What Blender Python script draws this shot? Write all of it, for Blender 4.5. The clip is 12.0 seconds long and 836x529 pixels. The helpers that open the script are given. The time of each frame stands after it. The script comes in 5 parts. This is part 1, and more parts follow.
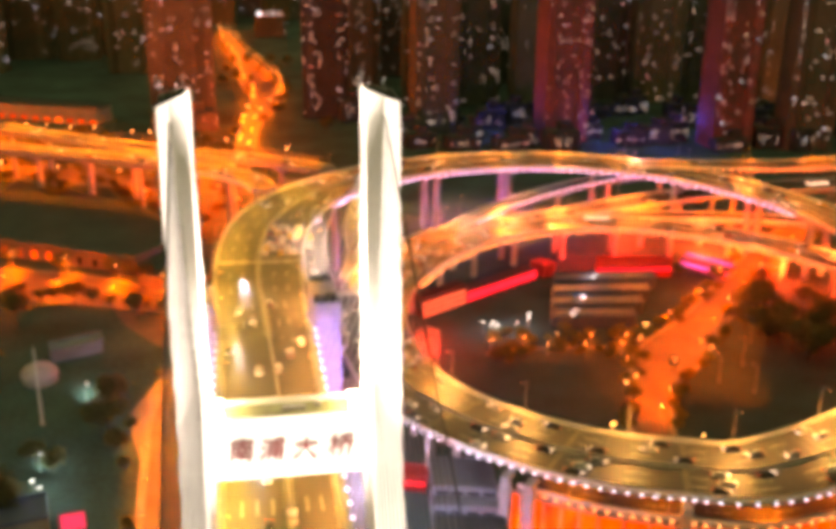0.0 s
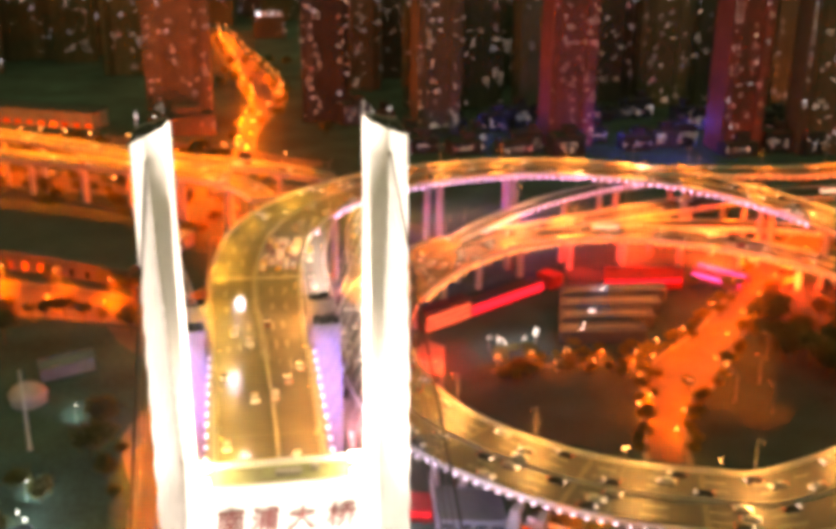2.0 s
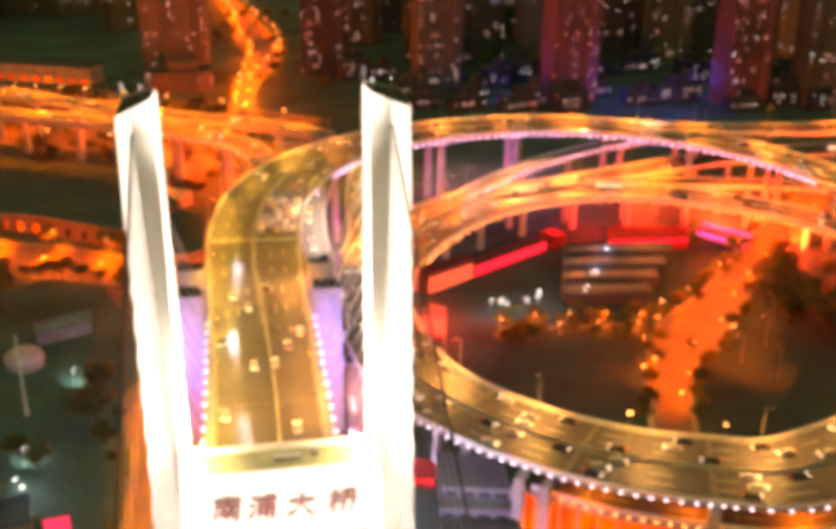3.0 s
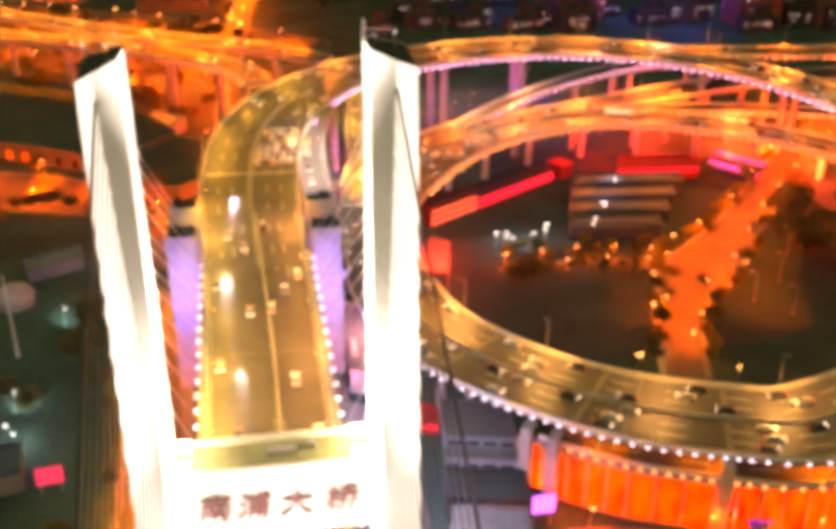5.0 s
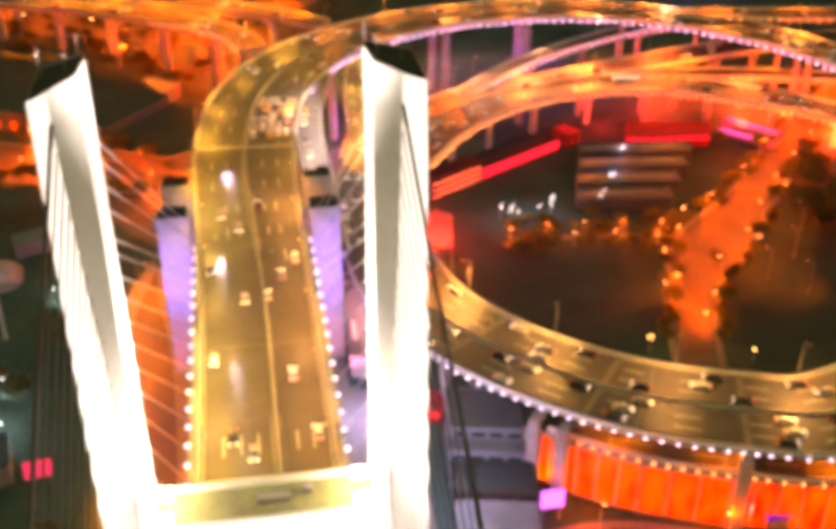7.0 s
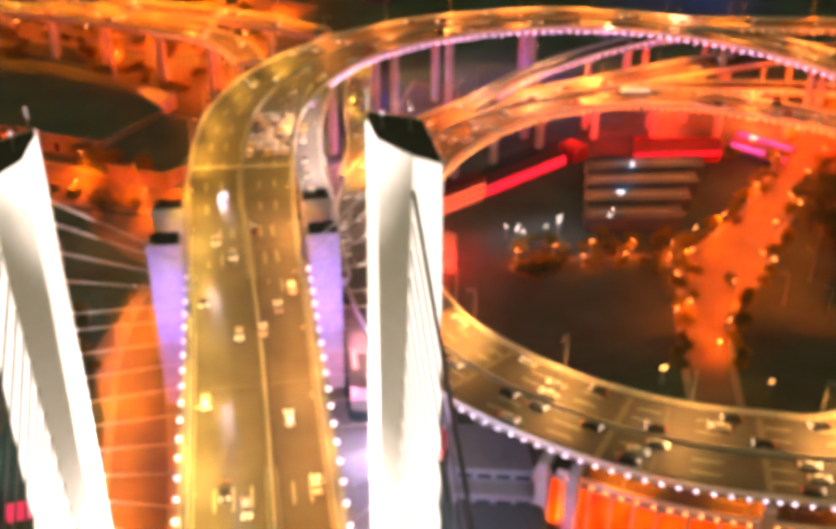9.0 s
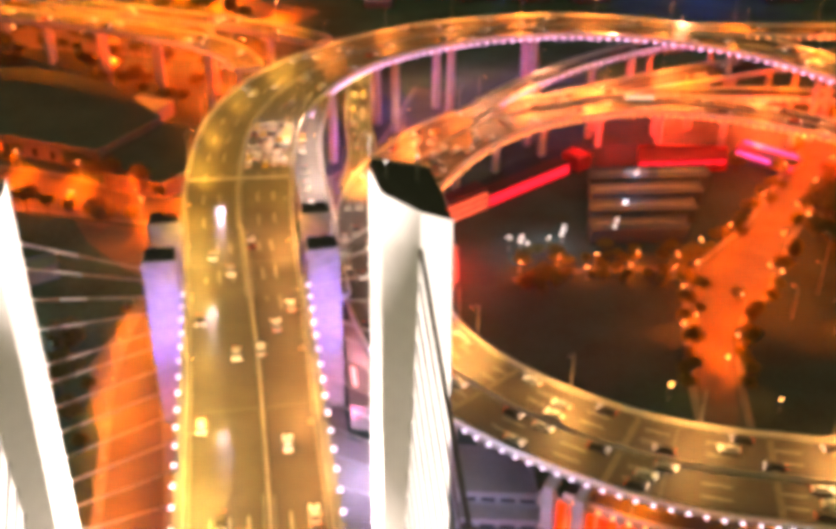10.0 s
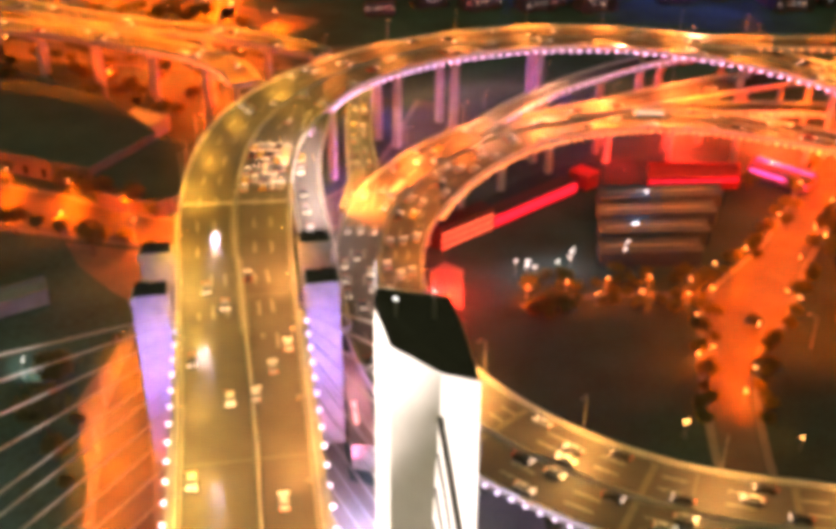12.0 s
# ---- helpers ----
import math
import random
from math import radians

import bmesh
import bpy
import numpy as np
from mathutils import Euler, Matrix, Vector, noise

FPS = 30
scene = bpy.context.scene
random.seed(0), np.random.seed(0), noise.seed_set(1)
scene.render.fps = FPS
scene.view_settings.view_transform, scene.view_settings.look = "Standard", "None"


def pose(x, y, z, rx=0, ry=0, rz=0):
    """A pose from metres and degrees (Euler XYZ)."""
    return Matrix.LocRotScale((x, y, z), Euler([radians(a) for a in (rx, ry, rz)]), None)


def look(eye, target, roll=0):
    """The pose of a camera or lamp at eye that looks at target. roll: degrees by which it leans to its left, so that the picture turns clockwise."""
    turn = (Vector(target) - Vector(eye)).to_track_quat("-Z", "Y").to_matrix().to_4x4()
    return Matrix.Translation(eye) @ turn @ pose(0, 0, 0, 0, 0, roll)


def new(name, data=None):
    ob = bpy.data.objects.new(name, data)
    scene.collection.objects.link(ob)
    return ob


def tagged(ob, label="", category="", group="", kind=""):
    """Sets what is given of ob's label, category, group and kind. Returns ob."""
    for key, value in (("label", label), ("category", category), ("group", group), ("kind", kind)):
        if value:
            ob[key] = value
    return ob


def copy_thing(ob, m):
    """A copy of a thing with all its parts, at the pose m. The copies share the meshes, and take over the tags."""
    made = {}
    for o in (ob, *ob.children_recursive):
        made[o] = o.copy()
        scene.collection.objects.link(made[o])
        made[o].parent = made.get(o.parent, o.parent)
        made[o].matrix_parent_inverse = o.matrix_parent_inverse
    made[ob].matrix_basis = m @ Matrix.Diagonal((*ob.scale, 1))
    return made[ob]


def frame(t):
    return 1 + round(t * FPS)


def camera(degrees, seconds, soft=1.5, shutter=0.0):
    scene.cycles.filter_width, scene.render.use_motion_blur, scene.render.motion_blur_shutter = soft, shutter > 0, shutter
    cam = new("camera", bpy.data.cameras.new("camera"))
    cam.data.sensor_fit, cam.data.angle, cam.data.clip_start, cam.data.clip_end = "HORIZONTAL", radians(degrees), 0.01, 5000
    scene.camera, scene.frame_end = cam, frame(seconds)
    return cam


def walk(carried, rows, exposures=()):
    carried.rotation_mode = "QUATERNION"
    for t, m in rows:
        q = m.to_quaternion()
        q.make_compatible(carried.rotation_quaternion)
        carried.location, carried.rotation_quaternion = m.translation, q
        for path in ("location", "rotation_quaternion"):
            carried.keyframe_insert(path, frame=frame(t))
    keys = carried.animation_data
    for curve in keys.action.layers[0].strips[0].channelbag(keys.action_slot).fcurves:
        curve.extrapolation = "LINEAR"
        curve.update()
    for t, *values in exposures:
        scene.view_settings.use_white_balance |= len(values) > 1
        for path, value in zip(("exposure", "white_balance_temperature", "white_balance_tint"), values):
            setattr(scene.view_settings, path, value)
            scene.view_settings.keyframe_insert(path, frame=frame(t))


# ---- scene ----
cam = camera(43.2, 12.0, soft=6.2)
PATH = [
    (0, (-4.352, -130.453, 173.553), (2.018, -93.518, 159.573), 0.6),
    (0.5, (-4.062, -126.71, 173.802), (2.307, -89.775, 159.822), 0.5),
    (1, (-3.754, -123.578, 173.758), (2.599, -86.62, 159.818), 0.5),
    (1.5, (-3.255, -120.202, 173.832), (3.078, -83.241, 159.932), 0.5),
    (2, (-2.663, -114.2, 174.08), (3.679, -77.302, 160.02), 0.5),
    (2.5, (-2.191, -110.949, 174.225), (4.084, -74.323, 159.425), 0.4),
    (3, (-1.876, -107.214, 174.314), (4.358, -70.946, 158.614), 0.4),
    (5, (-0.095, -92.521, 174.76), (5.903, -57.613, 156.18), 0.4),
    (5.5, (0.277, -89.139, 174.89), (6.247, -54.51, 155.79), 0.4),
    (6, (0.697, -85.124, 174.926), (6.627, -50.731, 155.386), 0.4),
    (6.5, (1.087, -81.595, 174.943), (6.989, -47.36, 155.103), 0.3),
    (7, (1.5, -78.372, 175.007), (7.379, -44.275, 154.947), 0.3),
    (9, (3.147, -63.702, 175.24), (9.022, -29.625, 155.16), 0.5),
    (9.5, (3.5, -60.112, 175.257), (9.359, -26.012, 155.177), 0.5),
    (10, (3.901, -56.459, 175.412), (9.779, -22.362, 155.352), 0.5),
    (10.5, (4.405, -51.863, 175.328), (10.287, -17.746, 155.268), 0.5),
    (11, (4.764, -48.618, 175.474), (10.642, -14.521, 155.414), 0.5),
    (11.5, (5.138, -45.055, 175.652), (11.016, -10.958, 155.572), 0.5),
    (12, (5.553, -41.456, 175.824), (11.415, -7.336, 155.764), 0.5),
]

walk(cam, [(t, look(eye, target, roll)) for t, eye, target, roll in PATH], [(0.0, 0.51, 7200, 24), (3.0, 0.52, 7200, 25), (7.0, 0.25, 7000, 27), (12.0, 0.27, 6800, 28)])

# ---- night sky, sky glow of the city, exposure ----
scene.view_settings.exposure = 0.0
sky = bpy.data.worlds.new("night_sky")
scene.world = sky
sky.use_nodes = True
bg = sky.node_tree.nodes["Background"]
bg.inputs["Color"].default_value = (0.50, 0.53, 0.22, 1)
bg.inputs["Strength"].default_value = 0.37


# ---- materials ----
def material(name, colour, rough=0.7, metal=0.0, scale=0.4, vary=0.25, bump=0.15, fine=6.0, tint=None, per_object=0.0):
    """A worn surface: broad stains and fine grain round one base colour."""
    m = bpy.data.materials.new(name)
    m.use_nodes = True
    n, l = m.node_tree.nodes, m.node_tree.links
    b = n["Principled BSDF"]
    b.inputs["Roughness"].default_value = rough
    b.inputs["Metallic"].default_value = metal
    co = n.new("ShaderNodeTexCoord")
    broad, grain = n.new("ShaderNodeTexNoise"), n.new("ShaderNodeTexNoise")
    broad.inputs["Scale"].default_value, grain.inputs["Scale"].default_value = scale, fine
    broad.inputs["Detail"].default_value, grain.inputs["Detail"].default_value = 5, 3
    for q in (broad, grain):
        l.new(co.outputs["Object"], q.inputs["Vector"])
    ramp = n.new("ShaderNodeValToRGB")
    dark = [c * (1 - vary) for c in (tint or colour)]
    lite = [min(1, c * (1 + vary)) for c in colour]
    ramp.color_ramp.elements[0].position, ramp.color_ramp.elements[1].position = 0.3, 0.7
    ramp.color_ramp.elements[0].color, ramp.color_ramp.elements[1].color = (*dark, 1), (*lite, 1)
    mix = n.new("ShaderNodeMix")
    mix.inputs[0].default_value = 0.35
    l.new(broad.outputs["Fac"], mix.inputs[2])
    l.new(grain.outputs["Fac"], mix.inputs[3])
    l.new(mix.outputs[0], ramp.inputs["Fac"])
    top = ramp.outputs["Color"]
    if per_object:
        info, hsv, rng = n.new("ShaderNodeObjectInfo"), n.new("ShaderNodeHueSaturation"), n.new("ShaderNodeMapRange")
        l.new(info.outputs["Random"], rng.inputs["Value"])
        rng.inputs["To Min"].default_value, rng.inputs["To Max"].default_value = 1 - per_object, 1 + per_object
        l.new(rng.outputs["Result"], hsv.inputs["Value"])
        l.new(top, hsv.inputs["Color"])
        top = hsv.outputs["Color"]
    l.new(top, b.inputs["Base Color"])
    if bump:
        bp = n.new("ShaderNodeBump")
        bp.inputs["Strength"].default_value, bp.inputs["Distance"].default_value = bump, 0.1
        l.new(grain.outputs["Fac"], bp.inputs["Height"])
        l.new(bp.outputs["Normal"], b.inputs["Normal"])
    return m


def glow(name, colour, strength, uneven=False):
    """A lamp's own face, which gives off light; uneven: some rooms brighter than others."""
    m = bpy.data.materials.new(name)
    m.use_nodes = True
    b = m.node_tree.nodes["Principled BSDF"]
    b.inputs["Base Color"].default_value = (*colour, 1)
    b.inputs["Emission Color"].default_value = (*colour, 1)
    b.inputs["Emission Strength"].default_value = strength
    if uneven:
        n, l = m.node_tree.nodes, m.node_tree.links
        info, power, scale = n.new("ShaderNodeObjectInfo"), n.new("ShaderNodeMath"), n.new("ShaderNodeMapRange")
        power.operation = "POWER"
        power.inputs[1].default_value = 3.0
        scale.inputs["To Min"].default_value, scale.inputs["To Max"].default_value = 0.12 * strength, 2.2 * strength
        l.new(info.outputs["Random"], power.inputs[0])
        l.new(power.outputs[0], scale.inputs["Value"])
        l.new(scale.outputs["Result"], b.inputs["Emission Strength"])
    return m


ASPHALT = material("asphalt", (0.075, 0.072, 0.068), 0.5, scale=0.12, vary=0.35, fine=3.0)
STREET = material("street_asphalt", (0.09, 0.085, 0.08), 0.6, scale=0.1, vary=0.4, fine=2.0)
CONCRETE = material("concrete", (0.36, 0.35, 0.33), 0.8, scale=0.15, vary=0.25, fine=1.5)
PIER_CONCRETE = material("pier_concrete", (0.42, 0.41, 0.40), 0.8, scale=0.25, vary=0.25, fine=1.5)
BARRIER = material("painted_barrier", (0.76, 0.74, 0.70), 0.6, scale=0.3, vary=0.25, fine=2.0)
TOWER_WHITE = material("tower_paint", (0.74, 0.73, 0.70), 0.55, scale=0.12, vary=0.10, fine=1.2, bump=0.08)
# near-black colour puts in the shade of tops the floodlights miss
TOWER_CAP = material("unlit_roofing", (0.018, 0.022, 0.024), 0.85, scale=0.4, vary=0.4)
LINE_PAINT = material("lane_paint", (0.58, 0.57, 0.53), 0.6, scale=0.6, vary=0.2, fine=3.0)
# one sheath in three tones: pale where lit, darkened where no light falls
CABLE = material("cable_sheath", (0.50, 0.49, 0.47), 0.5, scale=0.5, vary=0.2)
CABLE_UNLIT = material("unlit_cable_sheath", (0.115, 0.11, 0.10), 0.55, scale=0.5, vary=0.25)
CABLE_UNLIT_THICK = material("unlit_outer_sheath", (0.06, 0.058, 0.055), 0.5, scale=0.5, vary=0.2)
FLOOD_FACE = glow("floodlight_face", (1.0, 0.97, 0.86), 14.0)
RED_LETTER = material("red_lettering", (0.17, 0.03, 0.026), 0.5, scale=0.8, vary=0.2)
STEEL = material("galvanised_steel", (0.42, 0.42, 0.42), 0.45, 0.6, scale=1.0, vary=0.15)
# darkened below the other ground: no lamp reaches this lawn
LAWN_UNLIT = material("unlit_lawn", (0.019, 0.048, 0.054), 0.95, scale=0.05, vary=0.5, fine=0.6)
GRASS = material("city_ground", (0.045, 0.10, 0.085), 0.95, scale=0.03, vary=0.5, fine=0.5, tint=(0.034, 0.055, 0.045))
PAVING = material("paving", (0.22, 0.20, 0.18), 0.8, scale=0.08, vary=0.35, fine=0.9)
PAVING_PALE = material("pale_concrete", (0.19, 0.175, 0.14), 0.8, scale=0.4, vary=0.25)
ROOF_DARK = material("dark_roof", (0.045, 0.055, 0.05), 0.7, scale=0.06, vary=0.35, fine=0.8)
ROOF_GREY = material("grey_roof", (0.20, 0.21, 0.23), 0.6, scale=0.1, vary=0.3, fine=1.0)
SHOP_WALL = material("shop_front_render", (0.42, 0.37, 0.31), 0.8, scale=0.25, vary=0.4, fine=1.2)
MARKET_ROOF = material("sheet_roof", (0.040, 0.060, 0.095), 0.55, scale=0.1, vary=0.35, fine=1.0)
WALL_STUCCO = material("stucco", (0.36, 0.33, 0.29), 0.85, scale=0.1, vary=0.25, fine=0.8)
WALL_TAN = material("warehouse_wall", (0.17, 0.13, 0.10), 0.85, scale=0.1, vary=0.3, fine=0.8)
# olive yellow puts the lamplight on the beam walkway into its colour
WALKWAY_YELLOW = material("yellow_lit_walkway", (0.15, 0.155, 0.06), 0.85, scale=0.5, vary=0.4, fine=2.0, tint=(0.20, 0.17, 0.09))
WALL_BROWN = material("brown_facade", (0.102, 0.095, 0.078), 0.8, scale=0.03, vary=0.3, fine=0.3, per_object=0.3)
# red glow on these towers is put into the wall colour
WALL_RED_LIT = material("red_lit_facade", (0.21, 0.078, 0.085), 0.8, scale=0.03, vary=0.3, fine=0.3, per_object=0.25)
WALL_GREEN = material("grey_green_facade", (0.085, 0.098, 0.060), 0.8, scale=0.03, vary=0.3, fine=0.3, per_object=0.3)
WALL_NIGHT = material("dark_low_facade", (0.035, 0.04, 0.05), 0.8, scale=0.05, vary=0.4, fine=0.4, per_object=0.3)
GLASS_DARK = material("dark_glass", (0.03, 0.035, 0.04), 0.12, scale=0.5, vary=0.2, bump=0)
LEAF = material("foliage", (0.115, 0.115, 0.050), 0.8, scale=0.6, vary=0.5, fine=2.5, per_object=0.35)
leaf_nodes, leaf_links = LEAF.node_tree.nodes, LEAF.node_tree.links
glassy, blend_in = leaf_nodes.new("ShaderNodeBsdfTranslucent"), leaf_nodes.new("ShaderNodeMixShader")
blend_in.inputs[0].default_value = 0.45
glassy.inputs["Color"].default_value = (0.22, 0.20, 0.07, 1)
leaf_links.new(leaf_nodes["Principled BSDF"].outputs[0], blend_in.inputs[1])
leaf_links.new(glassy.outputs[0], blend_in.inputs[2])
leaf_links.new(blend_in.outputs[0], leaf_nodes["Material Output"].inputs["Surface"])
BARK = material("bark", (0.10, 0.075, 0.055), 0.9, scale=1.0, vary=0.3)
TYRE = material("rubber", (0.02, 0.02, 0.02), 0.8, vary=0.2)
RED_AWNING = material("red_fabric", (0.55, 0.03, 0.03), 0.7, scale=0.3, vary=0.2)
PINK_PANEL = material("pink_panel", (0.60, 0.18, 0.34), 0.5, scale=0.3, vary=0.2)

LED_WHITE = glow("led_white", (0.95, 0.84, 1.0), 2.2)
LED_VIOLET = glow("led_violet", (1.0, 0.62, 1.0), 5.5)
LED_ORANGE = glow("led_orange", (1.0, 0.34, 0.09), 5.5)
SODIUM = glow("sodium_lamp", (1.0, 0.50, 0.12), 9.0)
JOINT = material("joint_steel", (0.16, 0.155, 0.15), 0.5, 0.3, scale=1.0, vary=0.2)
COOL_LAMP = glow("cool_lamp", (0.95, 1.0, 0.92), 4.5)
WIN_WARM = glow("lit_window_warm", (1.0, 0.70, 0.46), 0.75, True)
WIN_COOL = glow("lit_window_cool", (0.85, 0.92, 1.0), 0.85, True)
WIN_RED = glow("lit_window_rose", (1.0, 0.46, 0.42), 0.7, True)
HEADLIGHT = glow("headlight", (1.0, 0.88, 0.66), 3.0)
TAILLIGHT = glow("taillight", (1.0, 0.10, 0.03), 0.7)
RED_NEON = glow("red_neon", (1.0, 0.02, 0.035), 1.5)
NEON_HOT = glow("orange_red_neon", (1.0, 0.15, 0.06), 2.4)
MAROON = material("maroon_sheet", (0.07, 0.012, 0.012), 0.6, scale=0.3, vary=0.3)
PINK_NEON = glow("pink_neon", (1.0, 0.10, 0.45), 2.2)
ORANGE_WINDOW = glow("orange_bay_glow", (1.0, 0.13, 0.004), 0.75, True)
# patchy emission imitates orange light falling unevenly on the wall
WALL_GLOW = glow("orange_lit_front", (1.0, 0.11, 0.003), 0.7)
sn, sl = WALL_GLOW.node_tree.nodes, WALL_GLOW.node_tree.links
coord, stretch, cloud, ramp = sn.new("ShaderNodeTexCoord"), sn.new("ShaderNodeMapping"), sn.new("ShaderNodeTexNoise"), sn.new("ShaderNodeValToRGB")
stretch.inputs["Scale"].default_value = (0.35, 0.35, 0.12)
cloud.inputs["Scale"].default_value, cloud.inputs["Detail"].default_value = 1.0, 4
ramp.color_ramp.elements[0].position, ramp.color_ramp.elements[1].position = 0.36, 0.66
ramp.color_ramp.elements[0].color, ramp.color_ramp.elements[1].color = (0.22, 0.010, 0.001, 1), (1.0, 0.15, 0.003, 1)
sl.new(coord.outputs["Object"], stretch.inputs["Vector"])
sl.new(stretch.outputs["Vector"], cloud.inputs["Vector"])
sl.new(cloud.outputs["Fac"], ramp.inputs["Fac"])
sl.new(ramp.outputs["Color"], sn["Principled BSDF"].inputs["Emission Color"])
BLUE_PANEL = glow("blue_canopy_light", (0.03, 0.02, 0.85), 0.35)
WIN_FAINT = glow("faint_window", (1.0, 0.84, 0.66), 0.42)
WIN_FAINT_RED = glow("faint_rose_window", (1.0, 0.60, 0.52), 0.42)
for m in (WIN_FAINT, WIN_FAINT_RED):
    geo, spread = m.node_tree.nodes.new("ShaderNodeNewGeometry"), m.node_tree.nodes.new("ShaderNodeMapRange")
    spread.inputs["To Min"].default_value, spread.inputs["To Max"].default_value = 0.2, 1.4
    m.node_tree.links.new(geo.outputs["Random Per Island"], spread.inputs["Value"])
    m.node_tree.links.new(spread.outputs["Result"], m.node_tree.nodes["Principled BSDF"].inputs["Emission Strength"])
VIOLET_SCREEN = glow("violet_screen", (0.62, 0.16, 1.0), 2.0)


# ---- building helpers ----
def part(name, data, mat, parent=None, label=""):
    """One mesh object, from a bmesh or a mesh, under its thing."""
    if isinstance(data, bmesh.types.BMesh):
        me = bpy.data.meshes.new(name)
        data.to_mesh(me)
        data.free()
    else:
        me = data
    if mat and not me.materials:
        me.materials.append(mat)
    ob = new(name, me)
    ob.parent = parent
    return tagged(ob, label)


def mesh(name, verts, faces, mat=None, smooth=False):
    me = bpy.data.meshes.new(name)
    me.from_pydata([tuple(v) for v in verts], [], faces)
    if smooth:
        me.shade_smooth()
    if mat:
        me.materials.append(mat)
    me.update()
    return me


def empty(name, m, label, category, group="", kind=""):
    ob = new(name)
    ob.matrix_basis = m
    return tagged(ob, label, category, group, kind)


def box(bm, cx, cy, cz, sx, sy, sz, taper=1.0, bevel=0.0, turn=0.0):
    """A box round (cx, cy) standing on cz, its top narrowed by taper."""
    c, s = math.cos(turn), math.sin(turn)
    vs = []
    for z, k in ((0, 1.0), (sz, taper)):
        for x, y in ((-1, -1), (1, -1), (1, 1), (-1, 1)):
            px, py = x * sx / 2 * k, y * sy / 2 * k
            vs.append(bm.verts.new((cx + px * c - py * s, cy + px * s + py * c, cz + z)))
    fs = [(3, 2, 1, 0), (4, 5, 6, 7), (0, 1, 5, 4), (1, 2, 6, 5), (2, 3, 7, 6), (3, 0, 4, 7)]
    made = [bm.faces.new([vs[i] for i in f]) for f in fs]
    if bevel:
        edges = list({e for f in made for e in f.edges})
        bmesh.ops.bevel(bm, geom=edges, offset=bevel, segments=1, affect="EDGES")
    return bm


def boxed(*args, **kw):
    return box(bmesh.new(), *args, **kw)


def prism(bm, outline, z0, z1):
    """An upright block over a plan outline, counter-clockwise."""
    lo = [bm.verts.new((x, y, z0)) for x, y in outline]
    hi = [bm.verts.new((x, y, z1)) for x, y in outline]
    k = len(outline)
    bm.faces.new(hi)
    bm.faces.new(lo[::-1])
    for i in range(k):
        j = (i + 1) % k
        bm.faces.new((lo[i], lo[j], hi[j], hi[i]))
    return bm


def rod(bm, a, b, r0, r1=None, sides=6):
    a, b = Vector(a), Vector(b)
    r1 = r0 if r1 is None else r1
    d = (b - a).normalized()
    u = d.orthogonal().normalized()
    v = d.cross(u)
    rings = []
    for p, r in ((a, r0), (b, r1)):
        rings.append([bm.verts.new(p + u * r * math.cos(i * math.tau / sides) + v * r * math.sin(i * math.tau / sides)) for i in range(sides)])
    for i in range(sides):
        j = (i + 1) % sides
        bm.faces.new((rings[0][i], rings[0][j], rings[1][j], rings[1][i]))
    bm.faces.new(rings[0][::-1])
    bm.faces.new(rings[1])
    return bm


def spline(nodes, step=4.0):
    """A smooth line through nodes (x, y, z, half width): stations of (place, right hand way, half width, length so far)."""
    P = [np.array(n, float) for n in nodes]
    P = [2 * P[0] - P[1]] + P + [2 * P[-1] - P[-2]]
    pts = []
    for i in range(1, len(P) - 2):
        a, b, c, d = P[i - 1:i + 3]
        k = max(2, int(np.linalg.norm((c - b)[:3]) / step))
        for j in range(k):
            t = j / k
            pts.append(0.5 * (2 * b + (c - a) * t + (2 * a - 5 * b + 4 * c - d) * t * t + (3 * b - a - 3 * c + d) * t ** 3))
    pts.append(P[-2])
    out, run = [], 0.0
    for i, p in enumerate(pts):
        q = pts[min(i + 1, len(pts) - 1)] - pts[max(i - 1, 0)]
        w = Vector((q[1], -q[0], 0)).normalized()
        if i:
            run += float(np.linalg.norm((p - pts[i - 1])[:3]))
        out.append((Vector(p[:3]), w, float(p[3]), run))
    return out


def at_run(line, s):
    """The station at length s along a line."""
    for a, b in zip(line, line[1:]):
        if b[3] >= s:
            k = (s - a[3]) / max(1e-6, b[3] - a[3])
            return a[0].lerp(b[0], k), a[1].lerp(b[1], k).normalized(), a[2] + (b[2] - a[2]) * k
    return line[-1][0], line[-1][1], line[-1][2]


def sweep(name, line, profile, mat, s0=None, s1=None):
    """A closed profile of (share of half width, metres out, metres up) carried along a line."""
    use = [q for q in line if (s0 is None or q[3] >= s0) and (s1 is None or q[3] <= s1)]
    verts, faces, k = [], [], len(profile)
    for p, w, hw, run in use:
        for s, o, dz in profile:
            verts.append(p + w * (s * hw + o) + Vector((0, 0, dz)))
    for i in range(len(use) - 1):
        for j in range(k):
            m = (j + 1) % k
            faces.append((i * k + j, i * k + m, (i + 1) * k + m, (i + 1) * k + j))
    faces.append(tuple(range(k))[::-1])
    faces.append(tuple(range((len(use) - 1) * k, len(use) * k)))
    return mesh(name, verts, faces, mat)


def lamp(kind, place, energy, colour, radius=0.5, aim=None, cone=60, blend=0.5):
    data = bpy.data.lights.new("light", kind)
    data.energy, data.color = energy, colour
    data.shadow_soft_size = radius
    ob = new("light", data)
    if aim:
        data.spot_size, data.spot_blend = radians(cone), blend
        ob.matrix_basis = look(place, aim)
    else:
        ob.location = place
    return ob


GOLD, RINGGOLD, AMBER, ORANGE, RED = (1.0, 0.55, 0.085), (1.0, 0.27, 0.025), (1.0, 0.165, 0.002), (1.0, 0.10, 0.0005), (1.0, 0.02, 0.012)
VIOLET, PINK, WHITE = (0.28, 0.18, 1.0), (1.0, 0.16, 0.42), (1.0, 0.94, 0.80)


